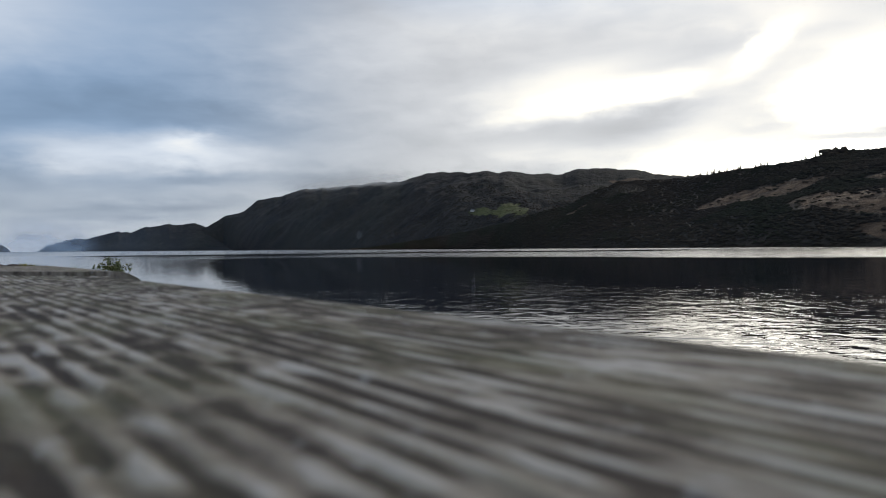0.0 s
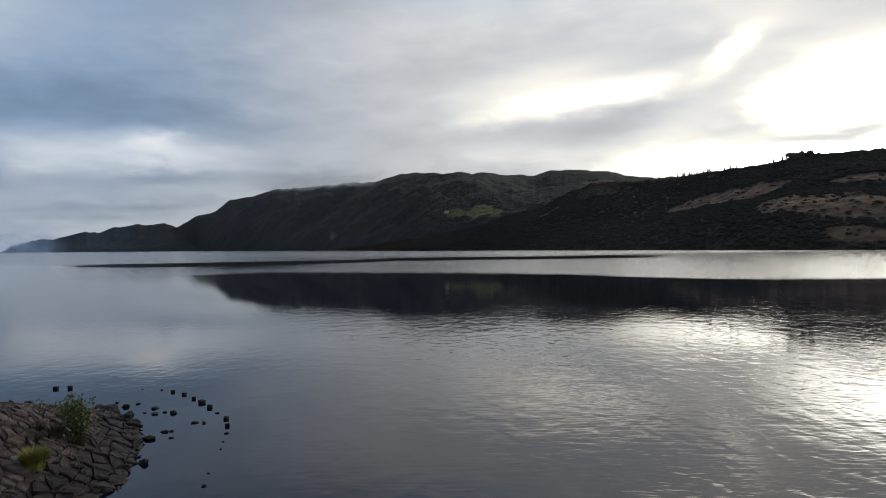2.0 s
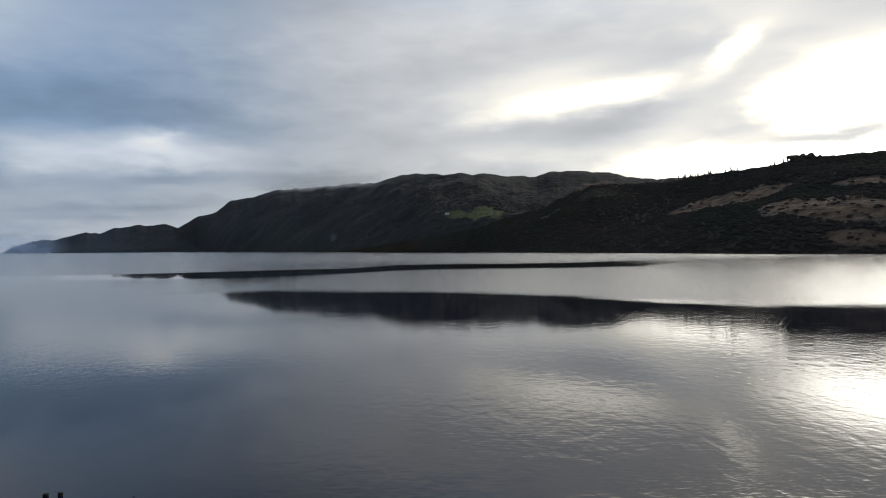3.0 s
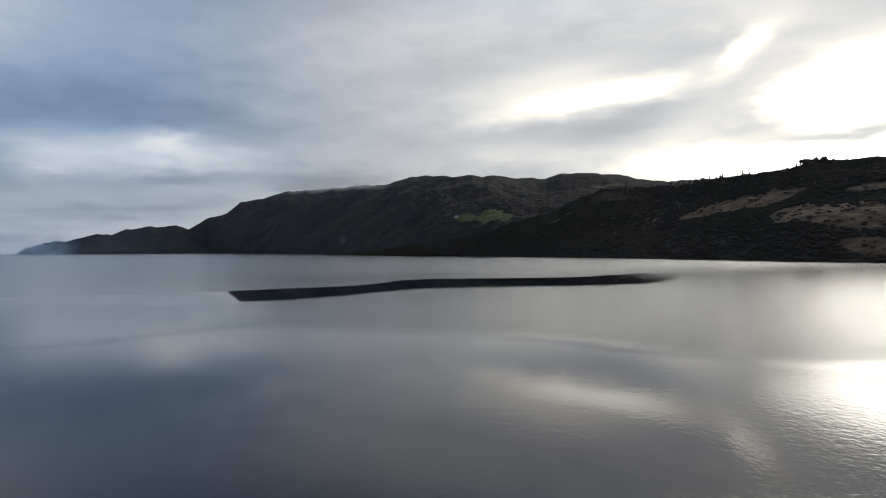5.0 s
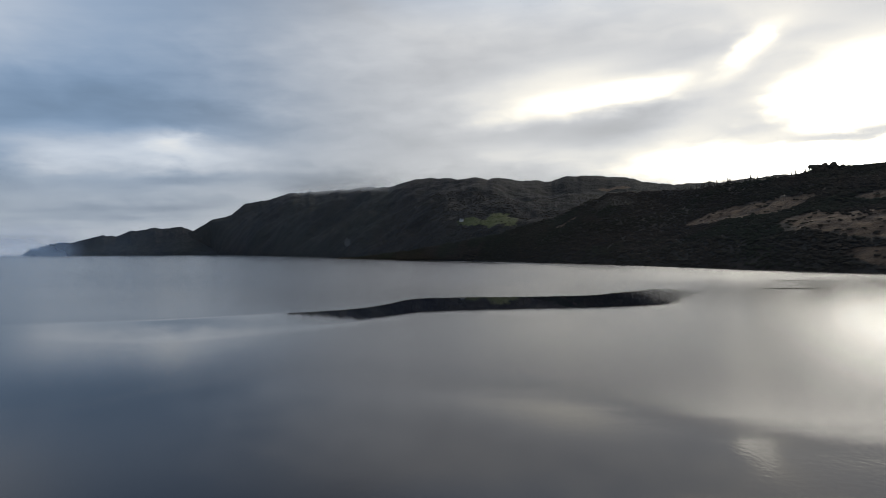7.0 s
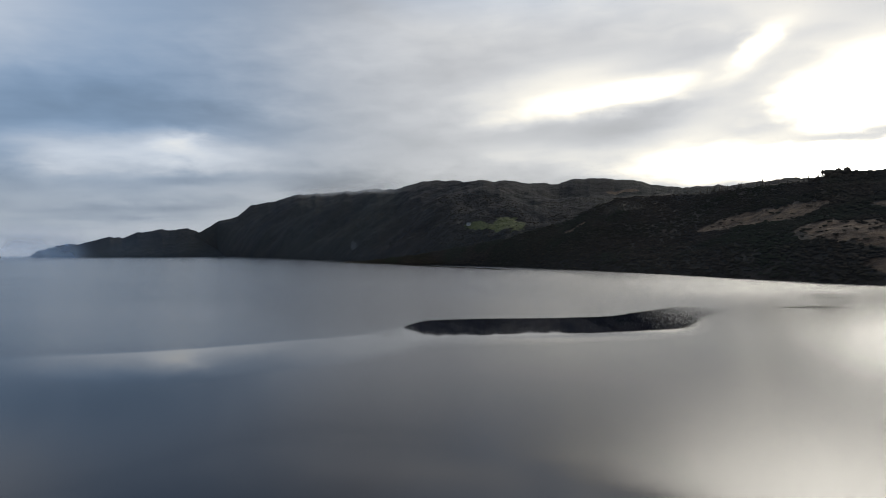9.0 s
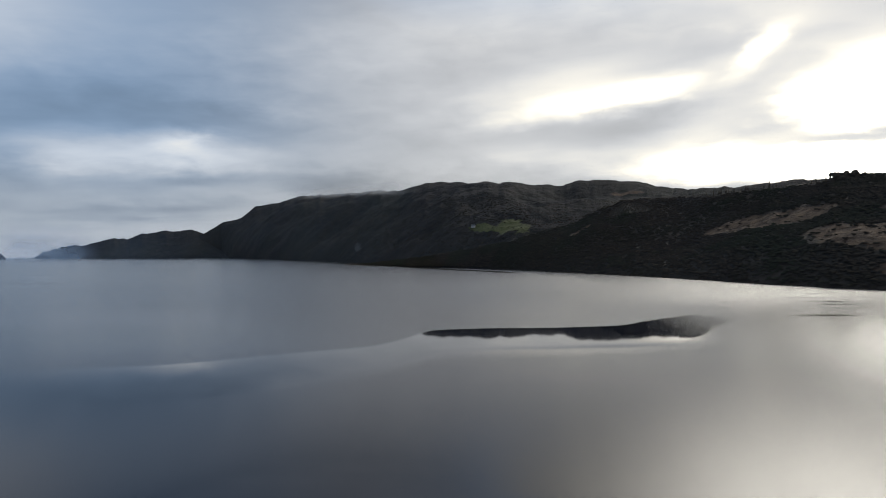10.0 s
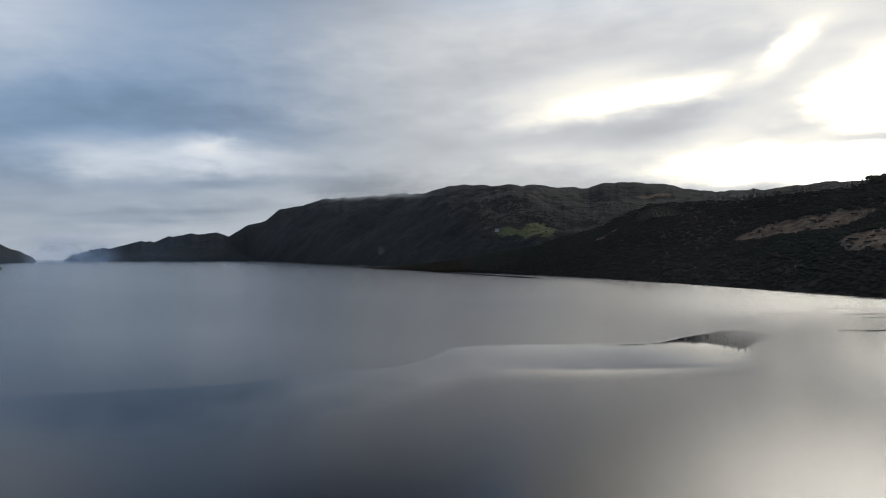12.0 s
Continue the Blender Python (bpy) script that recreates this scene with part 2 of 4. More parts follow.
def profile(nt, value, rows, lo=-200.0, hi=200.0, top=500.0):
    """A smooth curve through rows of (metres across, metres ahead)."""
    n = nt.nodes.new("ShaderNodeFloatCurve")
    curve = n.mapping.curves[0]
    for px, py in rows[1:-1]:
        curve.points.new((px - lo) / (hi - lo), py / top)
    for k, (px, py) in ((0, rows[0]), (-1, rows[-1])):
        curve.points[k].location = ((px - lo) / (hi - lo), py / top)
    n.mapping.update()
    nt.links.new(math_node(nt, "MULTIPLY_ADD", value, 1.0 / (hi - lo), -lo / (hi - lo), clamp=True), n.inputs["Value"])
    return math_node(nt, "MULTIPLY", n.outputs[0], top)


CALM_EDGE = [(-200, 70), (-100, 98), (-62, 118), (-45, 138), (-22, 135), (10, 124), (33, 105), (44, 97), (60, 93), (200, 84)]
SLICK_FAR = [(-200, 225), (-140, 238), (-108, 248), (-80, 266), (-65, 277), (-48, 288), (-36, 312), (-27, 341), (-5, 350), (20, 352), (45, 356), (62, 362), (80, 382),
             (97, 402), (112, 410), (128, 402), (200, 396)]
SLICK_NEAR = [(-200, 190), (-120, 190), (-79, 186), (-60, 200), (-40, 228), (-27, 252), (-18, 268), (0, 275), (30, 280), (60, 288), (78, 296), (93, 322), (106, 352), (127, 376), (200, 396)]


def water_material():
    mat, nt, bsdf, co = material("loch_water")
    x, y, _ = axes(nt, co)
    wander = math_node(nt, "SUBTRACT", noise_node(nt, scaled(nt, co, 0.008, 0.008, 0), 1.0, 3, 0.5), 0.5)
    ragged = math_node(nt, "SUBTRACT", noise_node(nt, scaled(nt, co, 0.016, 0.11, 0), 1.0, 4, 0.6), 0.5)
    # sheltered water off the near bank
    edge = math_node(nt, "MULTIPLY_ADD", ragged, 16.0, profile(nt, x, CALM_EDGE))
    calm = step_node(nt, math_node(nt, "SUBTRACT", y, edge), 12.0, -12.0)
    # long slick lying across the loch, broken into specks at its open end
    open_end = step_node(nt, x, 55.0, 120.0)
    off = math_node(nt, "SUBTRACT", profile(nt, x, SLICK_FAR), y)
    off = math_node(nt, "MULTIPLY_ADD", ragged, math_node(nt, "MULTIPLY_ADD", open_end, 26.0, 5.0), off)
    slick = math_node(nt, "MULTIPLY", step_node(nt, off, -4.0, 5.0), step_node(nt, math_node(nt, "SUBTRACT", y, profile(nt, x, SLICK_NEAR)), -22.0, 16.0))
    slick = math_node(nt, "MULTIPLY", slick, math_node(nt, "MULTIPLY", step_node(nt, x, -190.0, -100.0, 0.2, 1.0), step_node(nt, x, 150.0, 112.0)))
    chop = noise_node(nt, scaled(nt, co, 1.1, 0.6, 0), 1.0, 3, 0.6)
    thinning = math_node(nt, "MULTIPLY", math_node(nt, "MAXIMUM", math_node(nt, "SUBTRACT", x, 84.0), 0.0), 0.0042)
    broken = math_node(nt, "ADD", step_node(nt, math_node(nt, "SUBTRACT", chop, thinning), 0.36, 0.45), step_node(nt, x, 92.0, 66.0), clamp=True)
    slick = math_node(nt, "MULTIPLY", slick, broken)
    # thin slick under the far shore
    lane = math_node(nt, "ABSOLUTE", math_node(nt, "SUBTRACT", math_node(nt, "MULTIPLY_ADD", x, 1.95, y), math_node(nt, "MULTIPLY_ADD", wander, 60.0, 1190.0)))
    shore_slick = math_node(nt, "MULTIPLY", step_node(nt, lane, 34.0, 22.0), step_node(nt, y, 1050.0, 1180.0))
    # thin wind streaks towards the open side
    streak = step_node(nt, noise_node(nt, scaled(nt, co, 0.011, 0.075, 0, 8), 1.0, 3, 0.55), 0.60, 0.71, 0.0, 0.6)
    streak = math_node(nt, "MULTIPLY", streak, math_node(nt, "MULTIPLY", step_node(nt, x, 95.0, 150.0), step_node(nt, y, 700.0, 560.0)))
    streak = math_node(nt, "MULTIPLY", streak, step_node(nt, y, 340.0, 400.0))
    smooth = math_node(nt, "MAXIMUM", math_node(nt, "MAXIMUM", calm, slick), math_node(nt, "MAXIMUM", shore_slick, streak))
    # the lee of the bank, only half ruffled
    lee = math_node(nt, "MULTIPLY", step_node(nt, x, -28.0, -62.0, 0.0, 0.68), step_node(nt, off, -8.0, 12.0))
    smooth = math_node(nt, "MAXIMUM", smooth, lee)
    # the open side of the bank: light ripples that blur what lies behind
    stir = math_node(nt, "MULTIPLY", step_node(nt, math_node(nt, "MULTIPLY_ADD", y, 0.335, x), 6.0, -20.0, 0.0, 0.36), calm)
    smooth = math_node(nt, "SUBTRACT", smooth, math_node(nt, "MULTIPLY", stir, step_node(nt, y, 22.0, 60.0)), clamp=True)
    rough_air = math_node(nt, "SUBTRACT", 1.0, smooth)
    still = step_node(nt, y, 20.0, 140.0, 0.010, 0.044)
    still = math_node(nt, "MULTIPLY", still, math_node(nt, "MULTIPLY_ADD", slick, -0.4, 1.0))
    gusts = step_node(nt, noise_node(nt, scaled(nt, co, 0.0035, 0.008, 0), 1.0, 2, 0.5), 0.30, 0.70, 0.045, 0.085)
    nt.links.new(math_node(nt, "MULTIPLY_ADD", rough_air, gusts, still), bsdf.inputs["Roughness"])
    bsdf.inputs["Base Color"].default_value = (0.0015, 0.003, 0.009, 1)
    bsdf.inputs["IOR"].default_value = 1.265
    # ripples: strongest close in and to the open side, dying out over the sheltered water
    w1 = noise_node(nt, scaled(nt, co, 1.5, 0.9, 1, 10), 1.0, 1.5, 0.45, 0.4)
    w2 = noise_node(nt, scaled(nt, co, 0.45, 0.5, 1, -14), 1.0, 2, 0.5, 0.4)
    w3 = noise_node(nt, scaled(nt, co, 1.5, 4.6, 1, 7), 1.0, 2, 0.5, 0.4)
    h = math_node(nt, "ADD", math_node(nt, "MULTIPLY", w1, 0.62), math_node(nt, "MULTIPLY_ADD", w2, 0.55, math_node(nt, "MULTIPLY", w3, 0.20)))
    patch = step_node(nt, noise_node(nt, scaled(nt, co, 0.05, 0.05, 1), 1.0, 2, 0.5), 0.35, 0.65, 0.45, 1.0)
    fade = math_node(nt, "MULTIPLY", step_node(nt, y, 12.0, 75.0, 1.0, 0.23), calm)
    side = step_node(nt, math_node(nt, "MULTIPLY_ADD", y, 0.25, x), -6.0, 9.0, 0.34, 1.0)
    bearing = math_node(nt, "DIVIDE", x, math_node(nt, "ADD", math_node(nt, "MAXIMUM", y, 0.0), 20.0))
    fade = math_node(nt, "MULTIPLY", fade, math_node(nt, "MULTIPLY_ADD", step_node(nt, y, 30.0, 80.0), step_node(nt, bearing, 0.16, 0.42, 0.0, 1.3), 1.0))
    amount = math_node(nt, "MULTIPLY", math_node(nt, "MULTIPLY", fade, side), patch)
    ripple = bump(nt, bsdf, math_node(nt, "MULTIPLY", h, amount), 1.0, 0.036)
    # the breeze steepens the wavelets' faces towards the near shore
    wavelet = nt.nodes.new("ShaderNodeTexNoise")
    wavelet.inputs["Scale"].default_value, wavelet.inputs["Detail"].default_value = 9.0, 1.0
    nt.links.new(co, wavelet.inputs["Vector"])
    sway = axes(nt, wavelet.outputs["Color"])
    across = math_node(nt, "MULTIPLY", math_node(nt, "SUBTRACT", sway[0], 0.5), 0.11)
    along = math_node(nt, "MULTIPLY", math_node(nt, "SUBTRACT", sway[1], 0.5), step_node(nt, y, 200.0, 600.0, 0.24, 0.46))
    mean = math_node(nt, "MULTIPLY", step_node(nt, bearing, -0.35, 0.30, -0.018, -0.058), step_node(nt, y, 330.0, 600.0, 1.0, 2.4))
    lean = nt.nodes.new("ShaderNodeCombineXYZ")
    nt.links.new(math_node(nt, "MULTIPLY", rough_air, across), lean.inputs[0])
    nt.links.new(math_node(nt, "MULTIPLY", rough_air, math_node(nt, "ADD", along, mean)), lean.inputs[1])
    tilted = nt.nodes.new("ShaderNodeVectorMath")
    tilted.operation = "ADD"
    nt.links.new(ripple.outputs[0], tilted.inputs[0])
    nt.links.new(lean.outputs[0], tilted.inputs[1])
    even = nt.nodes.new("ShaderNodeVectorMath")
    even.operation = "NORMALIZE"
    nt.links.new(tilted.outputs[0], even.inputs[0])
    nt.links.new(even.outputs[0], bsdf.inputs["Normal"])
    return mat


water_mat = water_material()


def mist_material(name, color):
    """Mist lit by the sky, as dense as the mesh's own density says."""
    mat, nt, bsdf, co = material(name)
    nt.nodes.remove(bsdf)
    att = nt.nodes.new("ShaderNodeAttribute")
    att.attribute_name = "mist_amount"
    through_s, back_s = nt.nodes.new("ShaderNodeBsdfTranslucent"), nt.nodes.new("ShaderNodeBsdfDiffuse")
    through_s.inputs[0].default_value = back_s.inputs[0].default_value = (*color, 1)
    both, clear_s, out = nt.nodes.new("ShaderNodeAddShader"), nt.nodes.new("ShaderNodeBsdfTransparent"), nt.nodes.new("ShaderNodeMixShader")
    nt.links.new(through_s.outputs[0], both.inputs[0])
    nt.links.new(back_s.outputs[0], both.inputs[1])
    nt.links.new(att.outputs["Fac"], out.inputs[0])
    nt.links.new(clear_s.outputs[0], out.inputs[1])
    nt.links.new(both.outputs[0], out.inputs[2])
    nt.links.new(out.outputs[0], nt.nodes["Material Output"].inputs[0])
    return mat


def stone_material(name, c1, c2, wet=0.0, pale=0.0):
    mat, nt, bsdf, co = material(name)
    info = nt.nodes.new("ShaderNodeObjectInfo")
    geo = nt.nodes.new("ShaderNodeNewGeometry")
    rnd = math_node(nt, "FRACT", math_node(nt, "ADD", info.outputs["Random"], geo.outputs["Random Per Island"]))
    grain = noise_node(nt, co, 22.0, 6, 0.75)
    blot = noise_node(nt, co, 5.0, 4, 0.6)
    col = mix_color(nt, rnd, c1, c2)
    col = mix_color(nt, step_node(nt, blot, 0.4, 0.75, 0.0, 0.5), col, (0.03, 0.027, 0.026))
    col = mix_color(nt, step_node(nt, grain, 0.56, 0.74, 0.0, 0.45), col, (0.11, 0.098, 0.090))
    col = mix_color(nt, step_node(nt, rnd, 0.965, 0.98, 0.0, pale), col, (0.22, 0.205, 0.19))
    nt.links.new(col, bsdf.inputs["Base Color"])
    nt.links.new(step_node(nt, blot, 0.3, 0.7, 0.55 - wet, 0.85 - wet), bsdf.inputs["Roughness"])
    bsdf.inputs["Specular IOR Level"].default_value = 0.12
    bump(nt, bsdf, math_node(nt, "ADD", grain, math_node(nt, "MULTIPLY", blot, 2.0)), 1.0, 0.035)
    return mat


pitched = stone_material("pitched_stone", (0.040, 0.029, 0.027), (0.105, 0.080, 0.073), 0.0, 0.7)
wet_stone = stone_material("wet_stone", (0.011, 0.0085, 0.008), (0.031, 0.024, 0.0225), 0.05)
soil, nt_s, b_s, co_s = material("bank_earth")
nt_s.links.new(mix_color(nt_s, noise_node(nt_s, co_s, 6.0, 5), (0.018, 0.016, 0.014), (0.05, 0.045, 0.038)), b_s.inputs["Base Color"])
b_s.inputs["Roughness"].default_value = 0.95


def wood_material():
    mat, nt, bsdf, co = material("weathered_timber")
    co = scaled(nt, co, 2.27, 2.27, 2.27)
    att = nt.nodes.new("ShaderNodeAttribute")
    att.attribute_name = "weathering"
    fibre = noise_node(nt, scaled(nt, co, 30.0, 300.0, 200.0), 1.0, 3, 0.6, 0.2)
    speck = noise_node(nt, scaled(nt, co, 90.0, 190.0, 120.0), 1.0, 4, 0.65)
    blot = noise_node(nt, scaled(nt, co, 16.0, 40.0, 20.0), 1.0, 4, 0.6)
    g = math_node(nt, "ADD", att.outputs["Fac"], math_node(nt, "MULTIPLY_ADD", fibre, 0.25, -0.125))
    g = math_node(nt, "ADD", g, math_node(nt, "MULTIPLY_ADD", speck, 1.1, -0.55))
    col = mix_color(nt, step_node(nt, g, 0.24, 0.72), (0.033, 0.0265, 0.0225), (0.168, 0.147, 0.124))
    col = mix_color(nt, step_node(nt, g, 0.66, 0.95), col, (0.275, 0.262, 0.245))
    col = mix_color(nt, step_node(nt, blot, 0.44, 0.72, 0.0, 0.55), col, (0.088, 0.086, 0.048))
    lichen = noise_node(nt, scaled(nt, co, 170.0, 260.0, 150.0), 1.0, 3, 0.6)
    col = mix_color(nt, step_node(nt, lichen, 0.60, 0.72, 0.0, 0.45), col, (0.29, 0.293, 0.296))
    nt.links.new(col, bsdf.inputs["Base Color"])
    bsdf.inputs["Roughness"].default_value = 0.85
    bsdf.inputs["Specular IOR Level"].default_value = 0.1
    bump(nt, bsdf, speck, 0.4, 0.001)
    return mat


timber = wood_material()

# ---- mesh helpers ----
def mesh_object(name, verts, faces, mat, parent=None, smooth=False):
    me = bpy.data.meshes.new(name)
    me.from_pydata(verts if isinstance(verts, list) else verts.tolist(), [], faces if isinstance(faces, list) else faces.tolist())
    me.materials.append(mat)
    if smooth:
        me.shade_smooth()
    ob = new(name, me)
    if parent:
        ob.parent = parent
    return ob


def part(name, bm, mat, parent=None, label="", smooth=False):
    me = bpy.data.meshes.new(name)
    bm.to_mesh(me)
    bm.free()
    me.materials.append(mat)
    if smooth:
        me.shade_smooth()
    ob = new(name, me)
    if parent:
        ob.parent = parent
    if label:
        tagged(ob, label)
    return ob


def lattice(ix, iy, seed):
    n = (ix * 374761393 + iy * 668265263 + seed * 2147483647) & 0xFFFFFFFF
    n = ((n ^ (n >> 13)) * 1274126177) & 0xFFFFFFFF
    return ((n ^ (n >> 16)) & 0xFFFF) / 65535.0


def value_noise(x, y, seed=0):
    ix, iy = np.floor(x).astype(np.int64), np.floor(y).astype(np.int64)
    fx, fy = x - ix, y - iy
    fx, fy = fx * fx * (3 - 2 * fx), fy * fy * (3 - 2 * fy)
    a, b = lattice(ix, iy, seed), lattice(ix + 1, iy, seed)
    c, d = lattice(ix, iy + 1, seed), lattice(ix + 1, iy + 1, seed)
    return (a * (1 - fx) + b * fx) * (1 - fy) + (c * (1 - fx) + d * fx) * fy - 0.5


def fbm(x, y, octaves=5, seed=0, gain=0.5):
    total, amp = 0, 1.0
    for i in range(octaves):
        total = total + amp * value_noise(x * 2 ** i, y * 2 ** i, seed + i)
        amp *= gain
    return total


# ---- large structure: loch and hills ----
bm = bmesh.new()
bmesh.ops.create_grid(bm, x_segments=4, y_segments=4, size=9000)
water = part("water", bm, water_mat)
tagged(water, "dark loch water with wind ripples and calm slicks", "water", kind="structure")

SHORE = np.array([-1.1276, -0.5464, 0.0847, 0.5487, 1.4784, 0.7214])


def shore_y(a):
    """How far ahead the opposite shore lies along the bearing a = x / y."""
    return 1000.0 / np.maximum(np.polyval(SHORE, np.clip(a, -0.47, 0.66)), 0.17)


class Hill:
    """A hillside given by its ridge along bearings: distance ahead and rise per metre ahead, seen from eye height."""

    def __init__(self, ridge, seed, rough, foot=None, eye=6.4, power=0.85, crag=0.0, behind=None):
        self.a = np.array([r[0] for r in ridge])
        self.dist = np.array([r[1] for r in ridge], float)
        self.rise = np.array([r[2] for r in ridge])
        self.seed, self.rough, self.foot, self.eye, self.power, self.crag, self.behind = seed, rough, foot, eye, power, crag, behind

    def near(self, a):
        if self.behind is not None:
            back = np.interp(a, self.behind.a, self.behind.dist) * 0.96
            w = np.clip((a - 0.02) / 0.12, 0, 1)
            return shore_y(a) * (1 - w) + back * w
        return shore_y(a) if self.foot is None else np.full_like(a, self.foot)

    def point(self, a, u):
        top = np.interp(a, self.a, self.dist)
        near = np.minimum(self.near(a), top * 0.97)
        y = near + (top - near) * u
        x = a * y
        zr = self.eye + np.interp(a, self.a, self.rise) * top + fbm(a * 70.0, a * 0.0 + self.seed, 4, self.seed + 50, 0.6) * top * 0.0022
        body = np.where(u <= 1, np.clip(u, 0, 1) ** self.power, 1 - 0.55 * (u - 1) * 2)
        z = zr * body
        lump = fbm(x / 260.0, y / 340.0, 5, self.seed)
        fine = fbm(x / 45.0, y / 60.0, 3, self.seed + 20)
        window = np.clip(u * 5, 0, 1) * np.clip(np.abs(1 - u) * 4 + self.crag, 0, 1)
        z = z + window * (lump * self.rough * zr + fine * 0.02 * zr) + np.clip(u * 30, 0, 1) * fine * 2.0
        return x, y, z - 0.5 * (u <= 0)

    def build(self, name, mat, label, na, nu):
        a = np.linspace(self.a[0], self.a[-1], na)
        u = np.concatenate([np.linspace(0, 1, nu), np.linspace(1.05, 1.5, 6)])
        A, U = np.meshgrid(a, u)
        x, y, z = self.point(A, U)
        verts = np.stack([x, y, z], -1).reshape(-1, 3)
        n = len(u)
        i = (np.arange(n - 1)[:, None] * na + np.arange(na - 1)[None, :]).reshape(-1)
        faces = np.stack([i, i + 1, i + na + 1, i + na], -1)
        ob = mesh_object(name, verts, faces, mat, smooth=True)
        return tagged(ob, label, "hill", kind="structure")


near_hill = Hill([(-0.299, 2060, -0.0060), (-0.200, 1800, -0.0045), (-0.100, 1545, 0.0060), (0.050, 1369, 0.0350), (0.139, 1339, 0.0630), (0.165, 1345, 0.0775), (0.199, 1359, 0.0890), (0.235, 1375, 0.0935), (0.276, 1390, 0.0943),
                  (0.325, 1215, 0.0983), (0.365, 1163, 0.1038), (0.398, 1122, 0.1098), (0.462, 1071, 0.1173), (0.486, 1045, 0.1228), (0.520, 1045, 0.1238), (0.537, 1045, 0.1280),
                  (0.598, 1030, 0.1338), (0.697, 1030, 0.1360), (0.847, 1030, 0.1498), (1.046, 1030, 0.1398)], 3, 0.16)
mid_hill = Hill([(-0.520, 4150, -0.0040), (-0.470, 4180, 0.0060), (-0.440, 4230, 0.0180), (-0.420, 4260, 0.0260), (-0.395, 4300, 0.0357), (-0.370, 4350, 0.0494), (-0.345, 4380, 0.0544), (-0.325, 4400, 0.0713),
                 (-0.287, 4300, 0.0776), (-0.262, 4100, 0.0863), (-0.205, 3708, 0.0898), (-0.164, 3296, 0.0932), (-0.103, 2781, 0.0970), (-0.090, 2698, 0.1027),
                 (-0.053, 2575, 0.1089), (-0.013, 2523, 0.1064), (0.049, 2420, 0.1075), (0.081, 2369, 0.1039), (0.118, 2266, 0.1027), (0.138, 2235, 0.1098),
                 (0.163, 2214, 0.1112), (0.228, 2163, 0.1073), (0.252, 2111, 0.0997), (0.299, 1957, 0.0978), (0.358, 1854, 0.1008), (0.438, 1802, 0.1098), (0.598, 1751, 0.1148)], 11, 0.20, crag=0.05, behind=near_hill)
far_hill = Hill([(-0.618, 4230, -0.0060), (-0.598, 4230, 0.0030), (-0.577, 4230, 0.0130), (-0.558, 4230, 0.0180), (-0.535, 4230, 0.0239), (-0.515, 4250, 0.0232), (-0.494, 4250, 0.0294),
                 (-0.458, 4280, 0.0329), (-0.419, 4330, 0.0349), (-0.400, 4340, 0.0280), (-0.380, 4340, 0.0100), (-0.350, 4340, -0.0060)], 23, 0.1, foot=4000.0, eye=24.0)
farthest_hill = Hill([(-0.660, 4200, -0.0060), (-0.642, 4250, 0.0030), (-0.618, 4280, 0.0095), (-0.598, 4290, 0.0122), (-0.568, 4300, 0.0140), (-0.528, 4350, 0.0180)], 31, 0.1, foot=4150.0, eye=26.0)
headland = Hill([(-0.997, 3708, 0.0498), (-0.800, 3811, 0.0448), (-0.742, 3914, 0.0160), (-0.722, 3965, 0.0100), (-0.706, 3996, 0.0020), (-0.700, 3996, -0.0050)], 41, 0.1, foot=3600.0, eye=18.0)

islet = Hill([(-0.90, 1950, 0.004), (-0.78, 1930, 0.0035), (-0.757, 1912, 0.0012), (-0.750, 1912, -0.0040)], 47, 0.1, foot=1840.0)

near_hill.build("wooded_hill", wood_floor, "dark wooded hillside with brown bracken clearings", 420, 110)
mid_hill.build("moorland_hill", moor, "dark moorland hill with craggy skyline and green meadow", 520, 130)
far_hill.build("distant_hill", hazed_far_moor, "distant hills down the loch, haze blue in their colour", 120, 30)
farthest_hill.build("distant_hill", hazed_far_moor, "farthest hill at the end of the loch, coloured hazy blue", 80, 20)
islet.build("wooded_point", moor, "low dark wooded point on the loch side", 60, 20)
headland.build("distant_headland", hazed_far_moor, "distant dark headland reaching into the loch", 80, 24)


# ---- haze sheets before the hills, low cloud on the ridge ----
def ramp(v, lo, hi):
    t = np.clip((v - lo) / (hi - lo), 0, 1)
    return t * t * (3 - 2 * t)


def mist_sheet(name, label, mat, a0, a1, dist, base, z0, z1, bulge, density):
    """A gently billowing curtain of mist across the bearings a0..a1, from z0 to z1 over its base line."""
    na_, nz_ = 160, 40
    A, Z = np.meshgrid(np.linspace(a0, a1, na_), np.linspace(z0, z1, nz_))
    D = dist(A) + bulge * fbm(A * 14.0, Z / 60.0, 3, 91)
    i = (np.arange(nz_ - 1)[:, None] * na_ + np.arange(na_ - 1)[None, :]).reshape(-1)
    ob = mesh_object(name, np.stack([A * D, D, base(A) + Z], -1).reshape(-1, 3), np.stack([i, i + 1, i + na_ + 1, i + na_], -1), mat, smooth=True)
    layer = ob.data.attributes.new("mist_amount", "FLOAT", "POINT")
    layer.data.foreach_set("value", np.clip(density(A, Z, fbm(A * 40.0, Z / 40.0, 4, 57)), 0, 1).reshape(-1).astype(np.float32))
    ob.visible_shadow = False
    return tagged(ob, label, "mist", kind="structure")


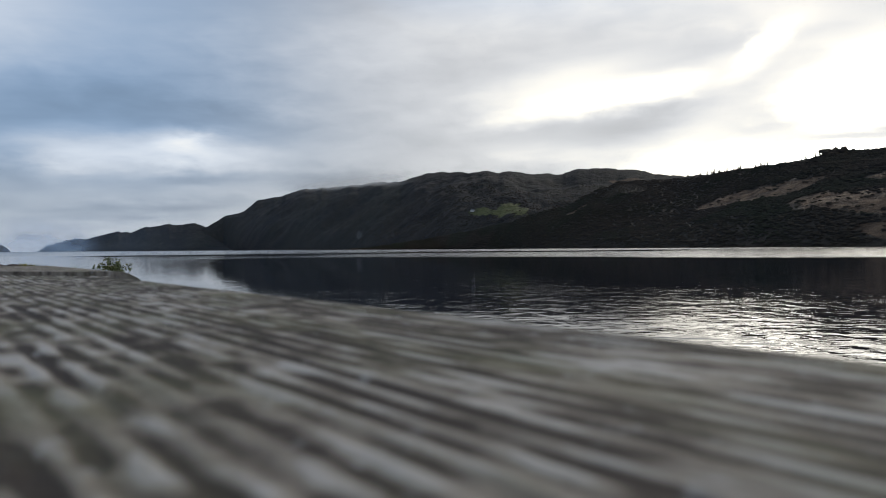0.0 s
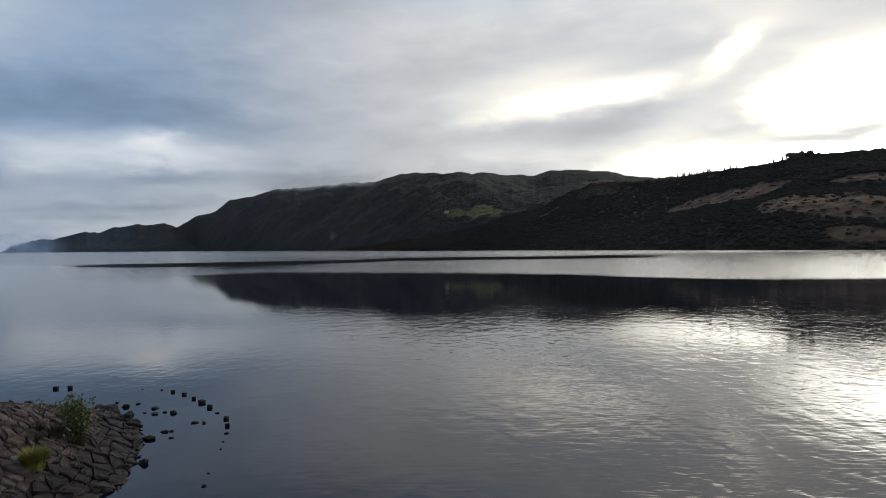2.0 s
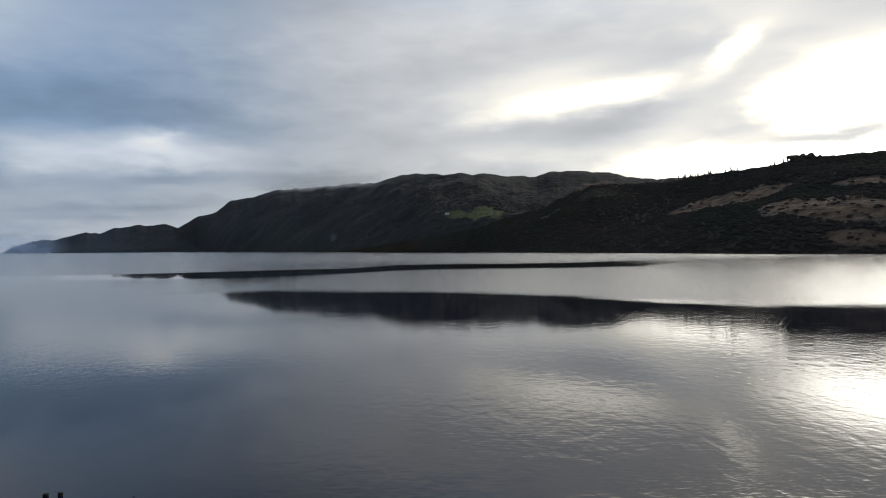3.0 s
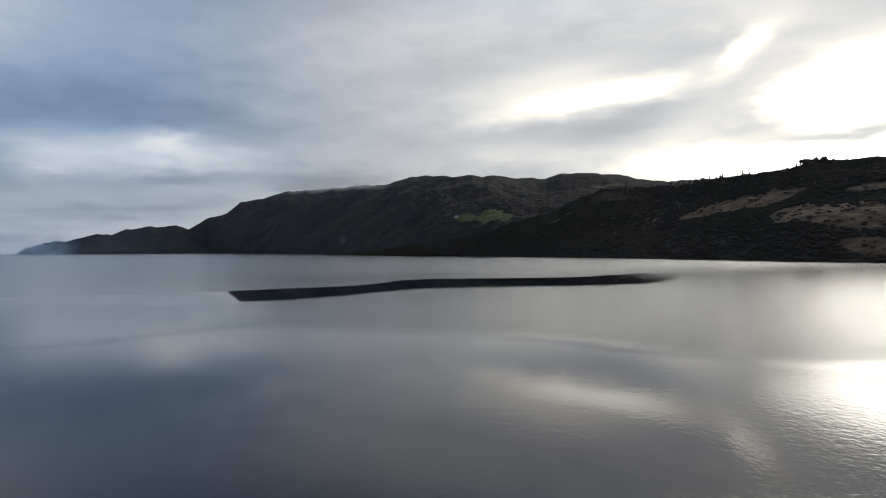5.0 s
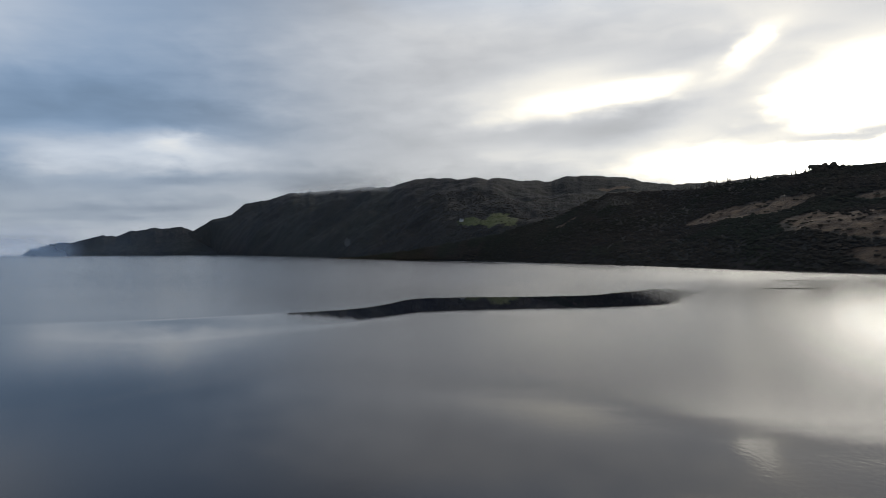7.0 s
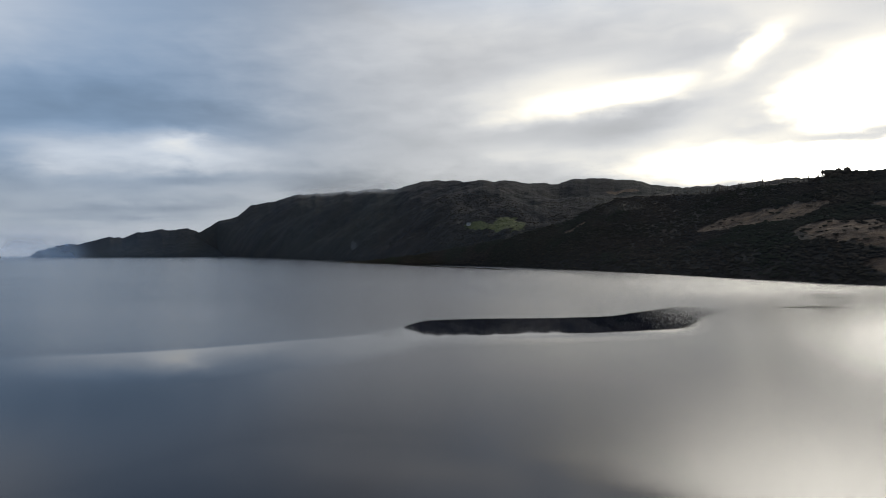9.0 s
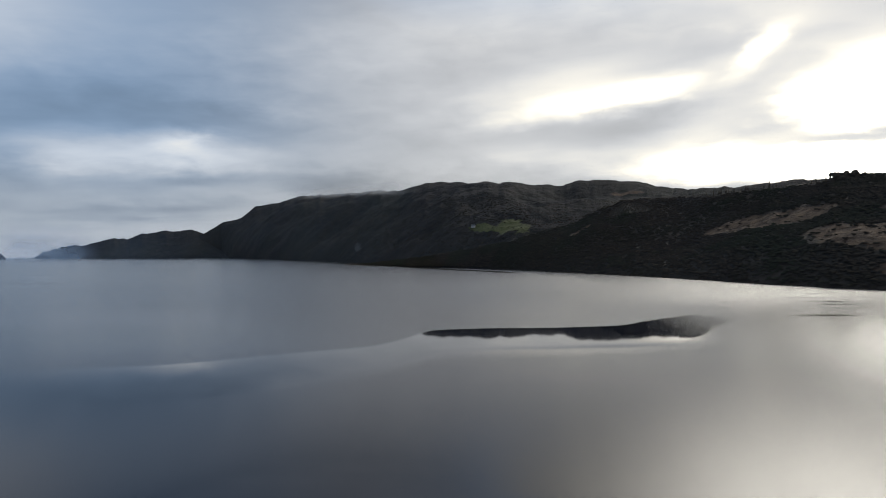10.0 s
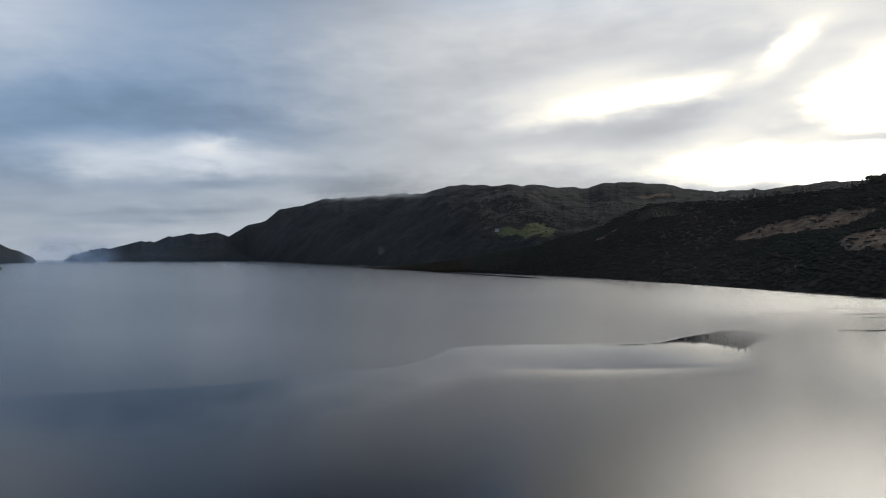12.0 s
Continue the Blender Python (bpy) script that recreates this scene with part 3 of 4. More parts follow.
# the blue of distance haze is put into the colour of thin added sheets
painted_blue_haze, grey_mist = mist_material("painted_blue_haze", (0.19, 0.27, 0.40)), mist_material("cloud_mist", (0.31, 0.32, 0.335))
sea = lambda a: 0 * a
mist_sheet("haze_sheet", "thin sheet coloured as blue haze far down the loch", painted_blue_haze, -1.0, -0.36, lambda a: 3560 + 0 * a, sea, 1, 300, 60,
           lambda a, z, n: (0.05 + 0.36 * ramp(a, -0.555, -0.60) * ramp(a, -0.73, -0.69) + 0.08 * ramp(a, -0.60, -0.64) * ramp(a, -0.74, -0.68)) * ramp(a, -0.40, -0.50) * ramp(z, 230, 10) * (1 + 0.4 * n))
mist_sheet("haze_sheet", "thin sheet coloured as bluish haze before the far hill", painted_blue_haze, -1.0, 0.9, lambda a: np.minimum(shore_y(a) * 0.93, 3400), sea, 1, 460, 8,
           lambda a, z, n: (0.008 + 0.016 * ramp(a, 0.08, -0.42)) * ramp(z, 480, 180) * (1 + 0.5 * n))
ridge_z = lambda a: 6.4 + np.interp(a, mid_hill.a, mid_hill.rise) * np.interp(a, mid_hill.a, mid_hill.dist)
for k, push in enumerate((150, 220)):
    mist_sheet("low_cloud", "low cloud resting on the hill's ridge", grey_mist, -0.30, -0.075, lambda a: np.interp(a, mid_hill.a, mid_hill.dist) - push, ridge_z, -70, 90, 10,
               lambda a, z, n: 0.42 * ramp(a, -0.285, -0.205) * ramp(a, -0.088, -0.14) * ramp(z + 16 * n, -46 - 8 * k, 4) * ramp(z + 8 * n, 34, -22))

# ---- woods on the hills ----
def in_patch(x, y, row, grow=1.0):
    x0, y0, rx, ry, lean = row
    c, s = math.cos(radians(lean)), math.sin(radians(lean))
    u, v = ((x - x0) * c + (y - y0) * s) / rx, (-(x - x0) * s + (y - y0) * c) / ry
    return u * u + v * v < grow * grow


def conifer_template(rng, tiers=4, sides=6):
    verts, faces = [], []
    for k in range(tiers):
        z0, z1 = 0.12 + 0.80 * k / tiers, 0.12 + 0.80 * (k + 1.45) / tiers
        r = 0.20 * (1 - k / tiers) + 0.03
        base = len(verts)
        for i in range(sides):
            t = 2 * math.pi * (i + 0.5 * (k % 2)) / sides
            q = r * rng.uniform(0.6, 1.2)
            verts.append((q * math.cos(t), q * math.sin(t), z0 - rng.uniform(0, 0.05)))
        verts.append((0, 0, min(z1, 1.0)))
        faces += [(base + i, base + (i + 1) % sides, base + sides) for i in range(sides)]
    base = len(verts)
    verts += [(0.02, 0, 0), (-0.01, 0.017, 0), (-0.01, -0.017, 0), (0, 0, 0.5)]
    faces += [(base, base + 1, base + 3), (base + 1, base + 2, base + 3), (base + 2, base, base + 3)]
    return np.array(verts), np.array(faces)


bm = bmesh.new()
bmesh.ops.create_icosphere(bm, subdivisions=1, radius=1.0)
bm.verts.index_update()
ICO_V = np.array([v.co[:] for v in bm.verts])
ICO_F = np.array([[v.index for v in f.verts] for f in bm.faces])
bm.free()


def broadleaf_template(rng, lumps=3, low=0.38):
    verts, faces, n = [], [], 0
    for k in range(lumps):
        t, r = rng.uniform(0, 6.28), rng.uniform(0.05, 0.22)
        size = rng.uniform(0.17, 0.28)
        centre = np.array([r * math.cos(t), r * math.sin(t), rng.uniform(low, 0.78)])
        jit = np.array([rng.uniform(0.7, 1.25) for _ in ICO_V])
        verts.append(ICO_V * jit[:, None] * size * np.array([1, 1, 0.85]) + centre)
        faces.append(ICO_F + n)
        n += len(ICO_V)
    verts.append(np.array([(0.03, 0, 0), (-0.015, 0.026, 0), (-0.015, -0.026, 0), (0, 0, 0.6)]))
    faces.append(np.array([(0, 1, 3), (1, 2, 3), (2, 0, 3)]) + n)
    return np.vstack(verts), np.vstack(faces)


rng = random.Random(5)
CONIFERS = [conifer_template(rng) for _ in range(5)]
BROADLEAVES = [broadleaf_template(rng, 2, 0.45) for _ in range(6)]
LOW_CROWNS = [broadleaf_template(rng, 7, 0.16) for _ in range(5)]


def join_trees(placed):
    """Vertices and faces of many trees: rows of template, x, y, z, height, turn, width."""
    verts, faces, n = [], [], 0
    for (tv, tf), x, y, z, h, turn, w in placed:
        c, s = math.cos(turn), math.sin(turn)
        verts.append(np.stack([(tv[:, 0] * c - tv[:, 1] * s) * h * w + x, (tv[:, 0] * s + tv[:, 1] * c) * h * w + y, tv[:, 2] * h * 0.62 + z - 0.20 * h], 1))
        faces.append(tf + n)
        n += len(tv)
    return np.vstack(verts), np.vstack(faces)


def plant(hill, count, a0, a1, u0, u1, heights, conifer_share, seed, skip):
    r = np.random.RandomState(seed)
    a, u = r.uniform(a0, a1, count), r.uniform(u0, u1, count) ** 0.9
    x, y, z = hill.point(a, u)
    thin = fbm(x / 90.0, y / 110.0, 3, seed + 7)
    con = fbm(x / 140.0, y / 160.0, 2, seed + 9)
    out = []
    for i in range(count):
        if thin[i] < -0.75 or z[i] < 1.0 or r.rand() > (a[i] - a0) / 0.16:
            continue
        if any(in_patch(x[i], y[i], p, 1.0) for p in skip) and r.rand() < 0.93:
            continue
        pine = con[i] + 0.5 < conifer_share
        pick = (CONIFERS if pine else BROADLEAVES)[r.randint(5)]
        out.append((pick, x[i], y[i], z[i], r.uniform(*heights) * (1.15 if pine else 0.9), r.uniform(0, 6.28), r.uniform(1.5, 2.3) * (0.6 if pine else 1.0)))
    return out


rows = plant(near_hill, 28000, -0.20, 0.70, 0.0, 0.972, (3.8, 7.4), 0.16, 61, CLEARINGS)
wood = mesh_object("hillside_woodland", *join_trees(rows), woods_green, smooth=True)
tagged(wood, "dark mixed woodland covering the near hillside", "woodland", kind="stuff")
rows = plant(mid_hill, 11500, -0.44, 0.30, 0.0, 0.55, (3.4, 6.4), 0.38, 62, MEADOWS + SCARS)
wood = mesh_object("loch_shore_woodland", *join_trees(rows), woods_green, smooth=True)
tagged(wood, "dark woodland along the far loch shore", "woodland", kind="stuff")

rows = plant(islet, 260, -0.88, -0.751, 0.0, 1.0, (5.0, 10.0), 0.4, 63, [])
wood = mesh_object("point_woodland", *join_trees(rows), woods_green)
tagged(wood, "dark trees covering the low wooded point", "woodland", kind="stuff")

# trees standing out on the skyline
def skyline_tree(a, u, height, kind, width=1.0):
    x, y, z = near_hill.point(np.array([a]), np.array([u]))
    n = len(skyline_trees)
    t = (CONIFERS if kind == "pine" else LOW_CROWNS)[n % 5]
    tv, tf = t
    crown_v, crown_f = tv[:-4], tf[:-3]
    root = new("ridge_tree", None)
    root.matrix_world = pose(float(x[0]), float(y[0]), float(z[0]) - (0.4 if kind == "pine" else 2.2), 0, 0, (n * 67) % 360)
    tagged(root, "dark conifer standing out on the ridge" if kind == "pine" else "broad dark tree in a clump on the ridge", "tree", group="ridge trees")
    mesh_object("crown", crown_v * np.array([width, width, 1]) * height, crown_f, woods_green, root)
    bm = bmesh.new()
    bmesh.ops.create_cone(bm, segments=6, radius1=0.025 * height, radius2=0.008 * height, depth=0.6 * height, matrix=Matrix.Translation((0, 0, 0.3 * height)))
    part("trunk", bm, bark, root)
    skyline_trees.append(root)


skyline_trees = []
bark, nt_b, b_b, co_b = material("bark")
nt_b.links.new(mix_color(nt_b, noise_node(nt_b, co_b, 9.0, 4), (0.03, 0.024, 0.018), (0.08, 0.065, 0.05)), b_b.inputs["Base Color"])
b_b.inputs["Roughness"].default_value = 0.95
rng = random.Random(8)
for k in range(26):
    skyline_tree(0.300 + 0.075 * k / 25 + rng.uniform(-0.006, 0.006), 0.995, rng.choice((4, 5, 6, 7, 9, 11)) * rng.uniform(0.85, 1.1), "pine", rng.uniform(0.8, 1.2))
for a, h in ((0.391, 7), (0.399, 10), (0.4035, 6), (0.408, 9), (0.421, 5), (0.455, 7), (0.461, 9), (0.474, 9), (0.480, 12), (0.433, 4)):
    skyline_tree(a, 0.995, h, "pine", 0.95)
for k in range(22):
    a = 0.484 + 0.05 * k / 21
    skyline_tree(a, rng.uniform(0.97, 1.0), rng.uniform(11, 14.5) * (1.0 if k < 14 else 0.62), "broad", 1.25)

# ---- near bank of pitched stone ----
SHORE_Y = [-40.0, 0.0, 8.3, 9.4, 10.4, 12.5, 13.4, 14.6, 15.6, 16.7, 17.7, 18.5]
SHORE_X = [-4.5, -5.1, -5.85, -6.03, -6.2, -6.77, -6.67, -6.9, -7.25, -7.6, -8.08, -8.5]


def bank_height(x, y):
    d = np.interp(y, SHORE_Y, SHORE_X) - x
    front = np.where(d > 0, d * 0.30 + 0.05 * d * d, d * 0.4)
    back = np.minimum(((x + 8.3) * -0.67 + (y - 18.3) * -0.74) * 0.36, ((x + 10.3) * -0.22 + (y - 20.1) * -0.97) * 0.27)
    z = np.minimum(front, back)
    return np.where(z > 1.25, 1.25 + (z - 1.25) * 0.2, z).clip(-1.5, 1.6)


gx, gy = np.meshgrid(np.concatenate([np.linspace(-120, -16, 14), np.linspace(-15.5, -3, 60)]), np.concatenate([np.linspace(-120, 4, 14), np.linspace(4.4, 26, 90)]))
gz = bank_height(gx, gy) - 0.10 + 0.05 * fbm(gx * 2.2, gy * 2.2, 3, 77)
na = gx.shape[1]
i = (np.arange(gx.shape[0] - 1)[:, None] * na + np.arange(na - 1)[None, :]).reshape(-1)
bank = mesh_object("bank_ground", np.stack([gx, gy, gz], -1).reshape(-1, 3), np.stack([i, i + 1, i + na + 1, i + na], -1), soil, smooth=True)
tagged(bank, "stone-pitched loch bank sloping into the water", "ground", kind="structure")


def pitched_stone(corners, thick, rng):
    """One stone block laid in the slope, from its four corners."""
    centre = sum((Vector(c) for c in corners), Vector()) / 4
    ring = []
    for k in range(4):
        p, q = Vector(corners[k]), Vector(corners[(k + 1) % 4])
        ring.append(p.lerp(centre, 0.06 + rng.uniform(0, 0.16)))
        ring.append(p.lerp(q, 0.5 + rng.uniform(-0.12, 0.12)).lerp(centre, 0.02 + rng.uniform(0, 0.09)))
    tilt = Vector((rng.uniform(-0.12, 0.12), rng.uniform(-0.12, 0.12), 0))
    verts = []
    for inset, up in ((0.0, -0.14), (0.0, thick * 0.66), (0.09, thick * 0.93), (0.36, thick)):
        for p in ring:
            q = p.lerp(centre, inset)
            d = q - centre
            verts.append((q.x - centre.x, q.y - centre.y, q.z - centre.z + up + d.dot(tilt) * (up > 0) + rng.uniform(-0.022, 0.022)))
    faces = [tuple(reversed(range(8)))]
    for k in range(3):
        faces += [(k * 8 + i, k * 8 + (i + 1) % 8, k * 8 + 8 + (i + 1) % 8, k * 8 + 8 + i) for i in range(8)]
    faces.append(tuple(range(24, 32)))
    return verts, faces, centre


def lay_stones(du, dv, v0, v1, thick, mat, seed, limit):
    """Courses of stones: u along the shore, v up the slope from the water's edge."""
    rng = random.Random(seed)
    us, vs = np.arange(6.0, 21.5, du), np.arange(v0, v1, dv)
    corner = {}
    for a, u in enumerate(us):
        for b, v in enumerate(vs):
            jx, jy = rng.uniform(-0.46, 0.46) * dv, rng.uniform(-0.46, 0.46) * du
            y = u + jy + (du * 0.5 if b % 2 else 0) * 0.6
            x = float(np.interp(y, SHORE_Y, SHORE_X)) - v - jx
            corner[a, b] = (x, y, float(bank_height(x, y)))
    made, spare = 0, []
    for a in range(len(us) - 1):
        for b in range(len(vs) - 1):
            c = [corner[a, b], corner[a + 1, b], corner[a + 1, b + 1], corner[a, b + 1]]
            mx, my, mz = (sum(p[k] for p in c) / 4 for k in range(3))
            if mz < -0.18 or mx > -0.2 or rng.random() < 0.02:
                continue
            verts, faces, centre = pitched_stone(c[::-1], thick * rng.choice((0.4, 0.7, 1.0, 1.3, 1.7)), rng)
            if mx > -0.69 * my - 0.5 and made < limit:
                ob = mesh_object("stone", verts, faces, mat, bank, smooth=False)
                ob.location = centre
                made += 1
            else:
                spare.append((verts, faces, centre))
    if spare:
        allv, allf, n = [], [], 0
        for verts, faces, c in spare:
            allv += [(v[0] + c.x, v[1] + c.y, v[2] + c.z) for v in verts]
            allf += [tuple(i + n for i in f) for f in faces]
            n += len(verts)
        ob = mesh_object("stone_rubble", allv, allf, mat, bank)
        tagged(ob, kind="stuff")


lay_stones(0.40, 0.27, -0.35, 1.35, 0.040, wet_stone, 3, 280)
lay_stones(0.27, 0.20, 0.95, 8.6, 0.045, pitched, 4, 295)


def rock_mesh(name, seed, squash):
    bm = bmesh.new()
    bmesh.ops.create_icosphere(bm, subdivisions=3, radius=0.5)
    for v in bm.verts:
        n = noise.noise(v.co * 2.1 + Vector((seed * 3.7, seed, 0))) * 0.46 + noise.noise(v.co * 5.0 + Vector((seed, 0, 4))) * 0.14
        v.co *= 1 + n
        v.co.z *= squash
        v.co.z = max(v.co.z, -0.28)
    me = bpy.data.meshes.new(name)
    bm.to_mesh(me)
    bm.free()
    me.materials.append(wet_stone)
    me.shade_smooth()
    return me


def block_mesh(name, seed):
    """A squarish worn stone block."""
    bm = bmesh.new()
    bmesh.ops.create_cube(bm, size=1.0)
    bmesh.ops.bevel(bm, geom=bm.edges[:], offset=0.16, segments=2, affect="EDGES", profile=0.6)
    for v in bm.verts:
        v.co *= 1 + noise.noise(v.co * 2.3 + Vector((seed * 5.1, 0, seed))) * 0.22
    me = bpy.data.meshes.new(name)
    bm.to_mesh(me)
    bm.free()
    me.materials.append(wet_stone)
    me.shade_smooth()
    return me


rocks = [rock_mesh("rock", k, q) for k, q in enumerate((0.55, 0.75, 0.42, 0.9, 0.6, 0.35))]
blocks = [block_mesh("stone_block", k) for k in range(4)]
# an arc of squared stones standing in the shallows
for k, (x, y, s) in enumerate(((-9.73, 22.99, 0.10), (-9.22, 22.65, 0.19), (-8.68, 22.23, 0.19), (-8.14, 21.61, 0.21), (-7.67, 21.03, 0.27),
                               (-7.20, 20.40, 0.22), (-6.75, 19.71, 0.16), (-6.25, 18.99, 0.20), (-5.98, 18.25, 0.19), (-5.76, 17.52, 0.15),
                               (-13.47, 23.26, 0.24), (-13.03, 23.35, 0.22))):
    ob = new("stone_block", blocks[k % 4])
    flat = 0.5 if k in (6, 9) else 1.0
    s *= 0.60
    ob.matrix_world = pose(x, y, s * 0.18 * flat, 4 * (k % 3) - 4, 5 * (k % 4) - 7, 37 * k) @ Matrix.Diagonal((s * 1.05, s * 0.95, s * flat * (0.72 + 0.12 * (k % 3)), 1))
    tagged(ob, "dark squared stone standing in the shallow water", "stone", group="stones in the shallows")
# loose rocks round the end of the bank
LOOSE = ((-10.47, 23.18, 0.10), (-5.44, 16.14, 0.10), (-5.11, 14.39, 0.12), (-4.92, 13.60, 0.14), (-5.60, 16.78, 0.12), (-3.72, 6.96, 0.11),
         (-8.80, 20.33, 0.36), (-8.02, 19.74, 0.34), (-6.98, 18.61, 0.30), (-6.71, 18.58, 0.20), (-7.42, 17.70, 0.28), (-7.01, 17.12, 0.22),
         (-7.53, 17.05, 0.52), (-6.22, 12.40, 0.42), (-9.59, 20.94, 0.26), (-10.32, 21.12, 0.16), (-10.16, 20.28, 0.72), (-13.12, 21.19, 0.44), (-12.51, 20.81, 0.38),
         (-9.19, 19.52, 0.46), (-8.87, 19.78, 0.18), (-9.78, 20.56, 0.34), (-8.31, 19.84, 0.24), (-8.51, 19.63, 0.36), (-7.27, 17.74, 0.22), (-13.79, 21.37, 0.20),
         (-7.13, 15.53, 0.24), (-6.79, 15.08, 0.38))
for k, (x, y, s) in enumerate(LOOSE):
    ob = new("rock", rocks[k % 6])
    s *= 0.52
    ob.matrix_world = pose(x, y, s * 0.10, 0, 0, 71 * k) @ Matrix.Diagonal((s * 1.25, s, s * 0.85, 1))
    tagged(ob, "dark wet rock lying in the shallow water", "rock", group="loose rocks")
rng = random.Random(12)
for k in range(84):
    y = rng.uniform(8.5, 18.6)
    x = float(np.interp(y, SHORE_Y, SHORE_X)) + (rng.uniform(-0.35, 0.12) if k < 35 else rng.uniform(-1.5, 0.05))
    if 34 < k < 48:
        t = rng.random()
        x, y = -8.3 - 2.2 * t + rng.uniform(-0.2, 0.2), 18.4 + 1.8 * t + rng.uniform(-0.15, 0.3)
    s = rng.uniform(0.10, 0.27) if k < 48 else rng.uniform(0.09, 0.20)
    ob = new("rock", rocks[k % 6])
    ob.matrix_world = pose(x, y, max(float(bank_height(x, y)), 0) + s * 0.12, 0, 0, 53 * k) @ Matrix.Diagonal((s * 1.25, s, s * 0.8, 1))
    tagged(ob, "dark wet rock at the water's edge", "rock", group="loose rocks")

# ---- bush, sapling and grass on the bank ----
leaf_mat = foliage_material("bush_leaf", (0.060, 0.074, 0.034), (0.115, 0.132, 0.056), (0.19, 0.185, 0.08))
grass_mat = foliage_material("tuft_grass", (0.105, 0.108, 0.026), (0.190, 0.180, 0.042), (0.25, 0.22, 0.07))
dry_mat = foliage_material("dry_grass", (0.040, 0.036, 0.018), (0.078, 0.066, 0.032), (0.11, 0.095, 0.05))


def stem_strip(verts, faces, p, q, r0, r1):
    d = (q - p).normalized()
    s = d.cross(Vector((0.3, 0.9, 0.2))).normalized()
    t = d.cross(s)
    base = len(verts)
    for c, r in ((p, r0), (q, r1)):
        for k in range(5):
            w = 2 * math.pi * k / 5
            verts.append(tuple(c + (s * math.cos(w) + t * math.sin(w)) * r))
    faces += [(base + k, base + (k + 1) % 5, base + 5 + (k + 1) % 5, base + 5 + k) for k in range(5)]


def leaf(verts, faces, at, size, rng):
    n = Vector((rng.gauss(0, 1), rng.gauss(0, 1), rng.gauss(0.3, 0.7))).normalized()
    u = n.orthogonal().normalized()
    u.rotate(Matrix.Rotation(rng.uniform(0, 6.28), 3, n))
    v = n.cross(u)
    base = len(verts)
    for a, b, c in ((0, 0, 0), (0.45, 0.34, 0.08), (1.0, 0, 0), (0.45, -0.34, 0.08)):
        verts.append(tuple(at + (u * a + v * b + n * c) * size))
    faces += [(base, base + 1, base + 2), (base, base + 2, base + 3)]


def shrub(name, label, at, height, spread, stems, leaves_n, size, seed, mat):
    rng = random.Random(seed)
    root = new(name, None)
    root.matrix_world = pose(*at)
    tagged(root, label, "bush")
    lv, lf = [], []
    for k in range(stems):
        t = 2 * math.pi * k / stems + rng.uniform(-0.4, 0.4)
        lean = rng.uniform(0.15, 1.0) * spread
        tip = Vector((math.cos(t) * lean, math.sin(t) * lean, height * rng.uniform(0.62, 1.0) * (1.12 - 0.35 * lean / spread)))
        sv, sf = [], []
        last = Vector((math.cos(t) * 0.03, math.sin(t) * 0.03, 0))
        for j in range(1, 5):
            w = j / 4
            nxt = Vector((tip.x * w ** 1.15, tip.y * w ** 1.15, tip.z * w)) + Vector((rng.uniform(-0.03, 0.03), rng.uniform(-0.03, 0.03), 0))
            stem_strip(sv, sf, last, nxt, 0.010 * (1.2 - w), 0.010 * (1.02 - w * 0.8))
            last = nxt
        mesh_object("stem", sv, sf, bark, root)
        for j in range(leaves_n // stems):
            w = rng.uniform(0.30, 1.03)
            p = Vector((tip.x * w ** 1.15, tip.y * w ** 1.15, tip.z * w)) + Vector((rng.gauss(0, 0.07), rng.gauss(0, 0.07), rng.gauss(0, 0.05)))
            if p.z > 0.05:
                leaf(lv, lf, p, size * rng.uniform(0.7, 1.3), rng)
    mesh_object("foliage", lv, lf, mat, root)
    return root


def tuft(name, label, at, height, radius, blades, seed, mat):
    rng = random.Random(seed)
    v, f = [], []
    for k in range(blades):
        t, r = rng.uniform(0, 6.28), radius * math.sqrt(rng.random()) * 0.55
        base = Vector((r * math.cos(t), r * math.sin(t), -0.05))
        out = Vector((math.cos(t), math.sin(t), 0)) * radius * rng.uniform(0.2, 0.9)
        side = Vector((-math.sin(t), math.cos(t), 0)) * rng.uniform(0.006, 0.012)
        h = height * rng.uniform(0.55, 1.05)
        n = len(v)
        for w in (0.0, 0.4, 0.75):
            c = base + out * w * w + Vector((0, 0, h * w * (1.25 - 0.3 * w)))
            v += [tuple(c - side * (1 - w * 0.6)), tuple(c + side * (1 - w * 0.6))]
        v.append(tuple(base + out + Vector((0, 0, h * 0.93))))
        f += [(n, n + 1, n + 3, n + 2), (n + 2, n + 3, n + 5, n + 4), (n + 4, n + 5, n + 6)]
    ob = mesh_object(name, v, f, mat)
    ob.matrix_world = pose(*at)
    return tagged(ob, label, "grass")


def on_bank(x, y):
    return (x, y, float(bank_height(x, y)) + 0.02)


shrub("leafy_bush", "leafy green bush growing between bank stones", on_bank(-8.38, 15.25), 1.02, 0.46, 20, 1500, 0.066, 4, leaf_mat)
shrub("thin_sapling", "thin sparse sapling on the stone bank", on_bank(-9.45, 15.75), 0.46, 0.16, 3, 26, 0.08, 9, leaf_mat)
tuft("grass_tuft", "yellow-green grass tuft on the stone bank", on_bank(-8.05, 13.17), 0.46, 0.30, 760, 1, grass_mat)
tuft("grass_tuft", "small yellow grass tuft high on the bank", on_bank(-9.5, 14.0), 0.30, 0.20, 120, 2, grass_mat)
tuft("dry_grass_tuft", "dry brown grass under the leafy bush", on_bank(-8.75, 15.05), 0.30, 0.36, 220, 3, dry_mat)
tuft("dry_grass_tuft", "dry brown grass beside the leafy bush", on_bank(-9.0, 14.8), 0.24, 0.3, 160, 4, dry_mat)
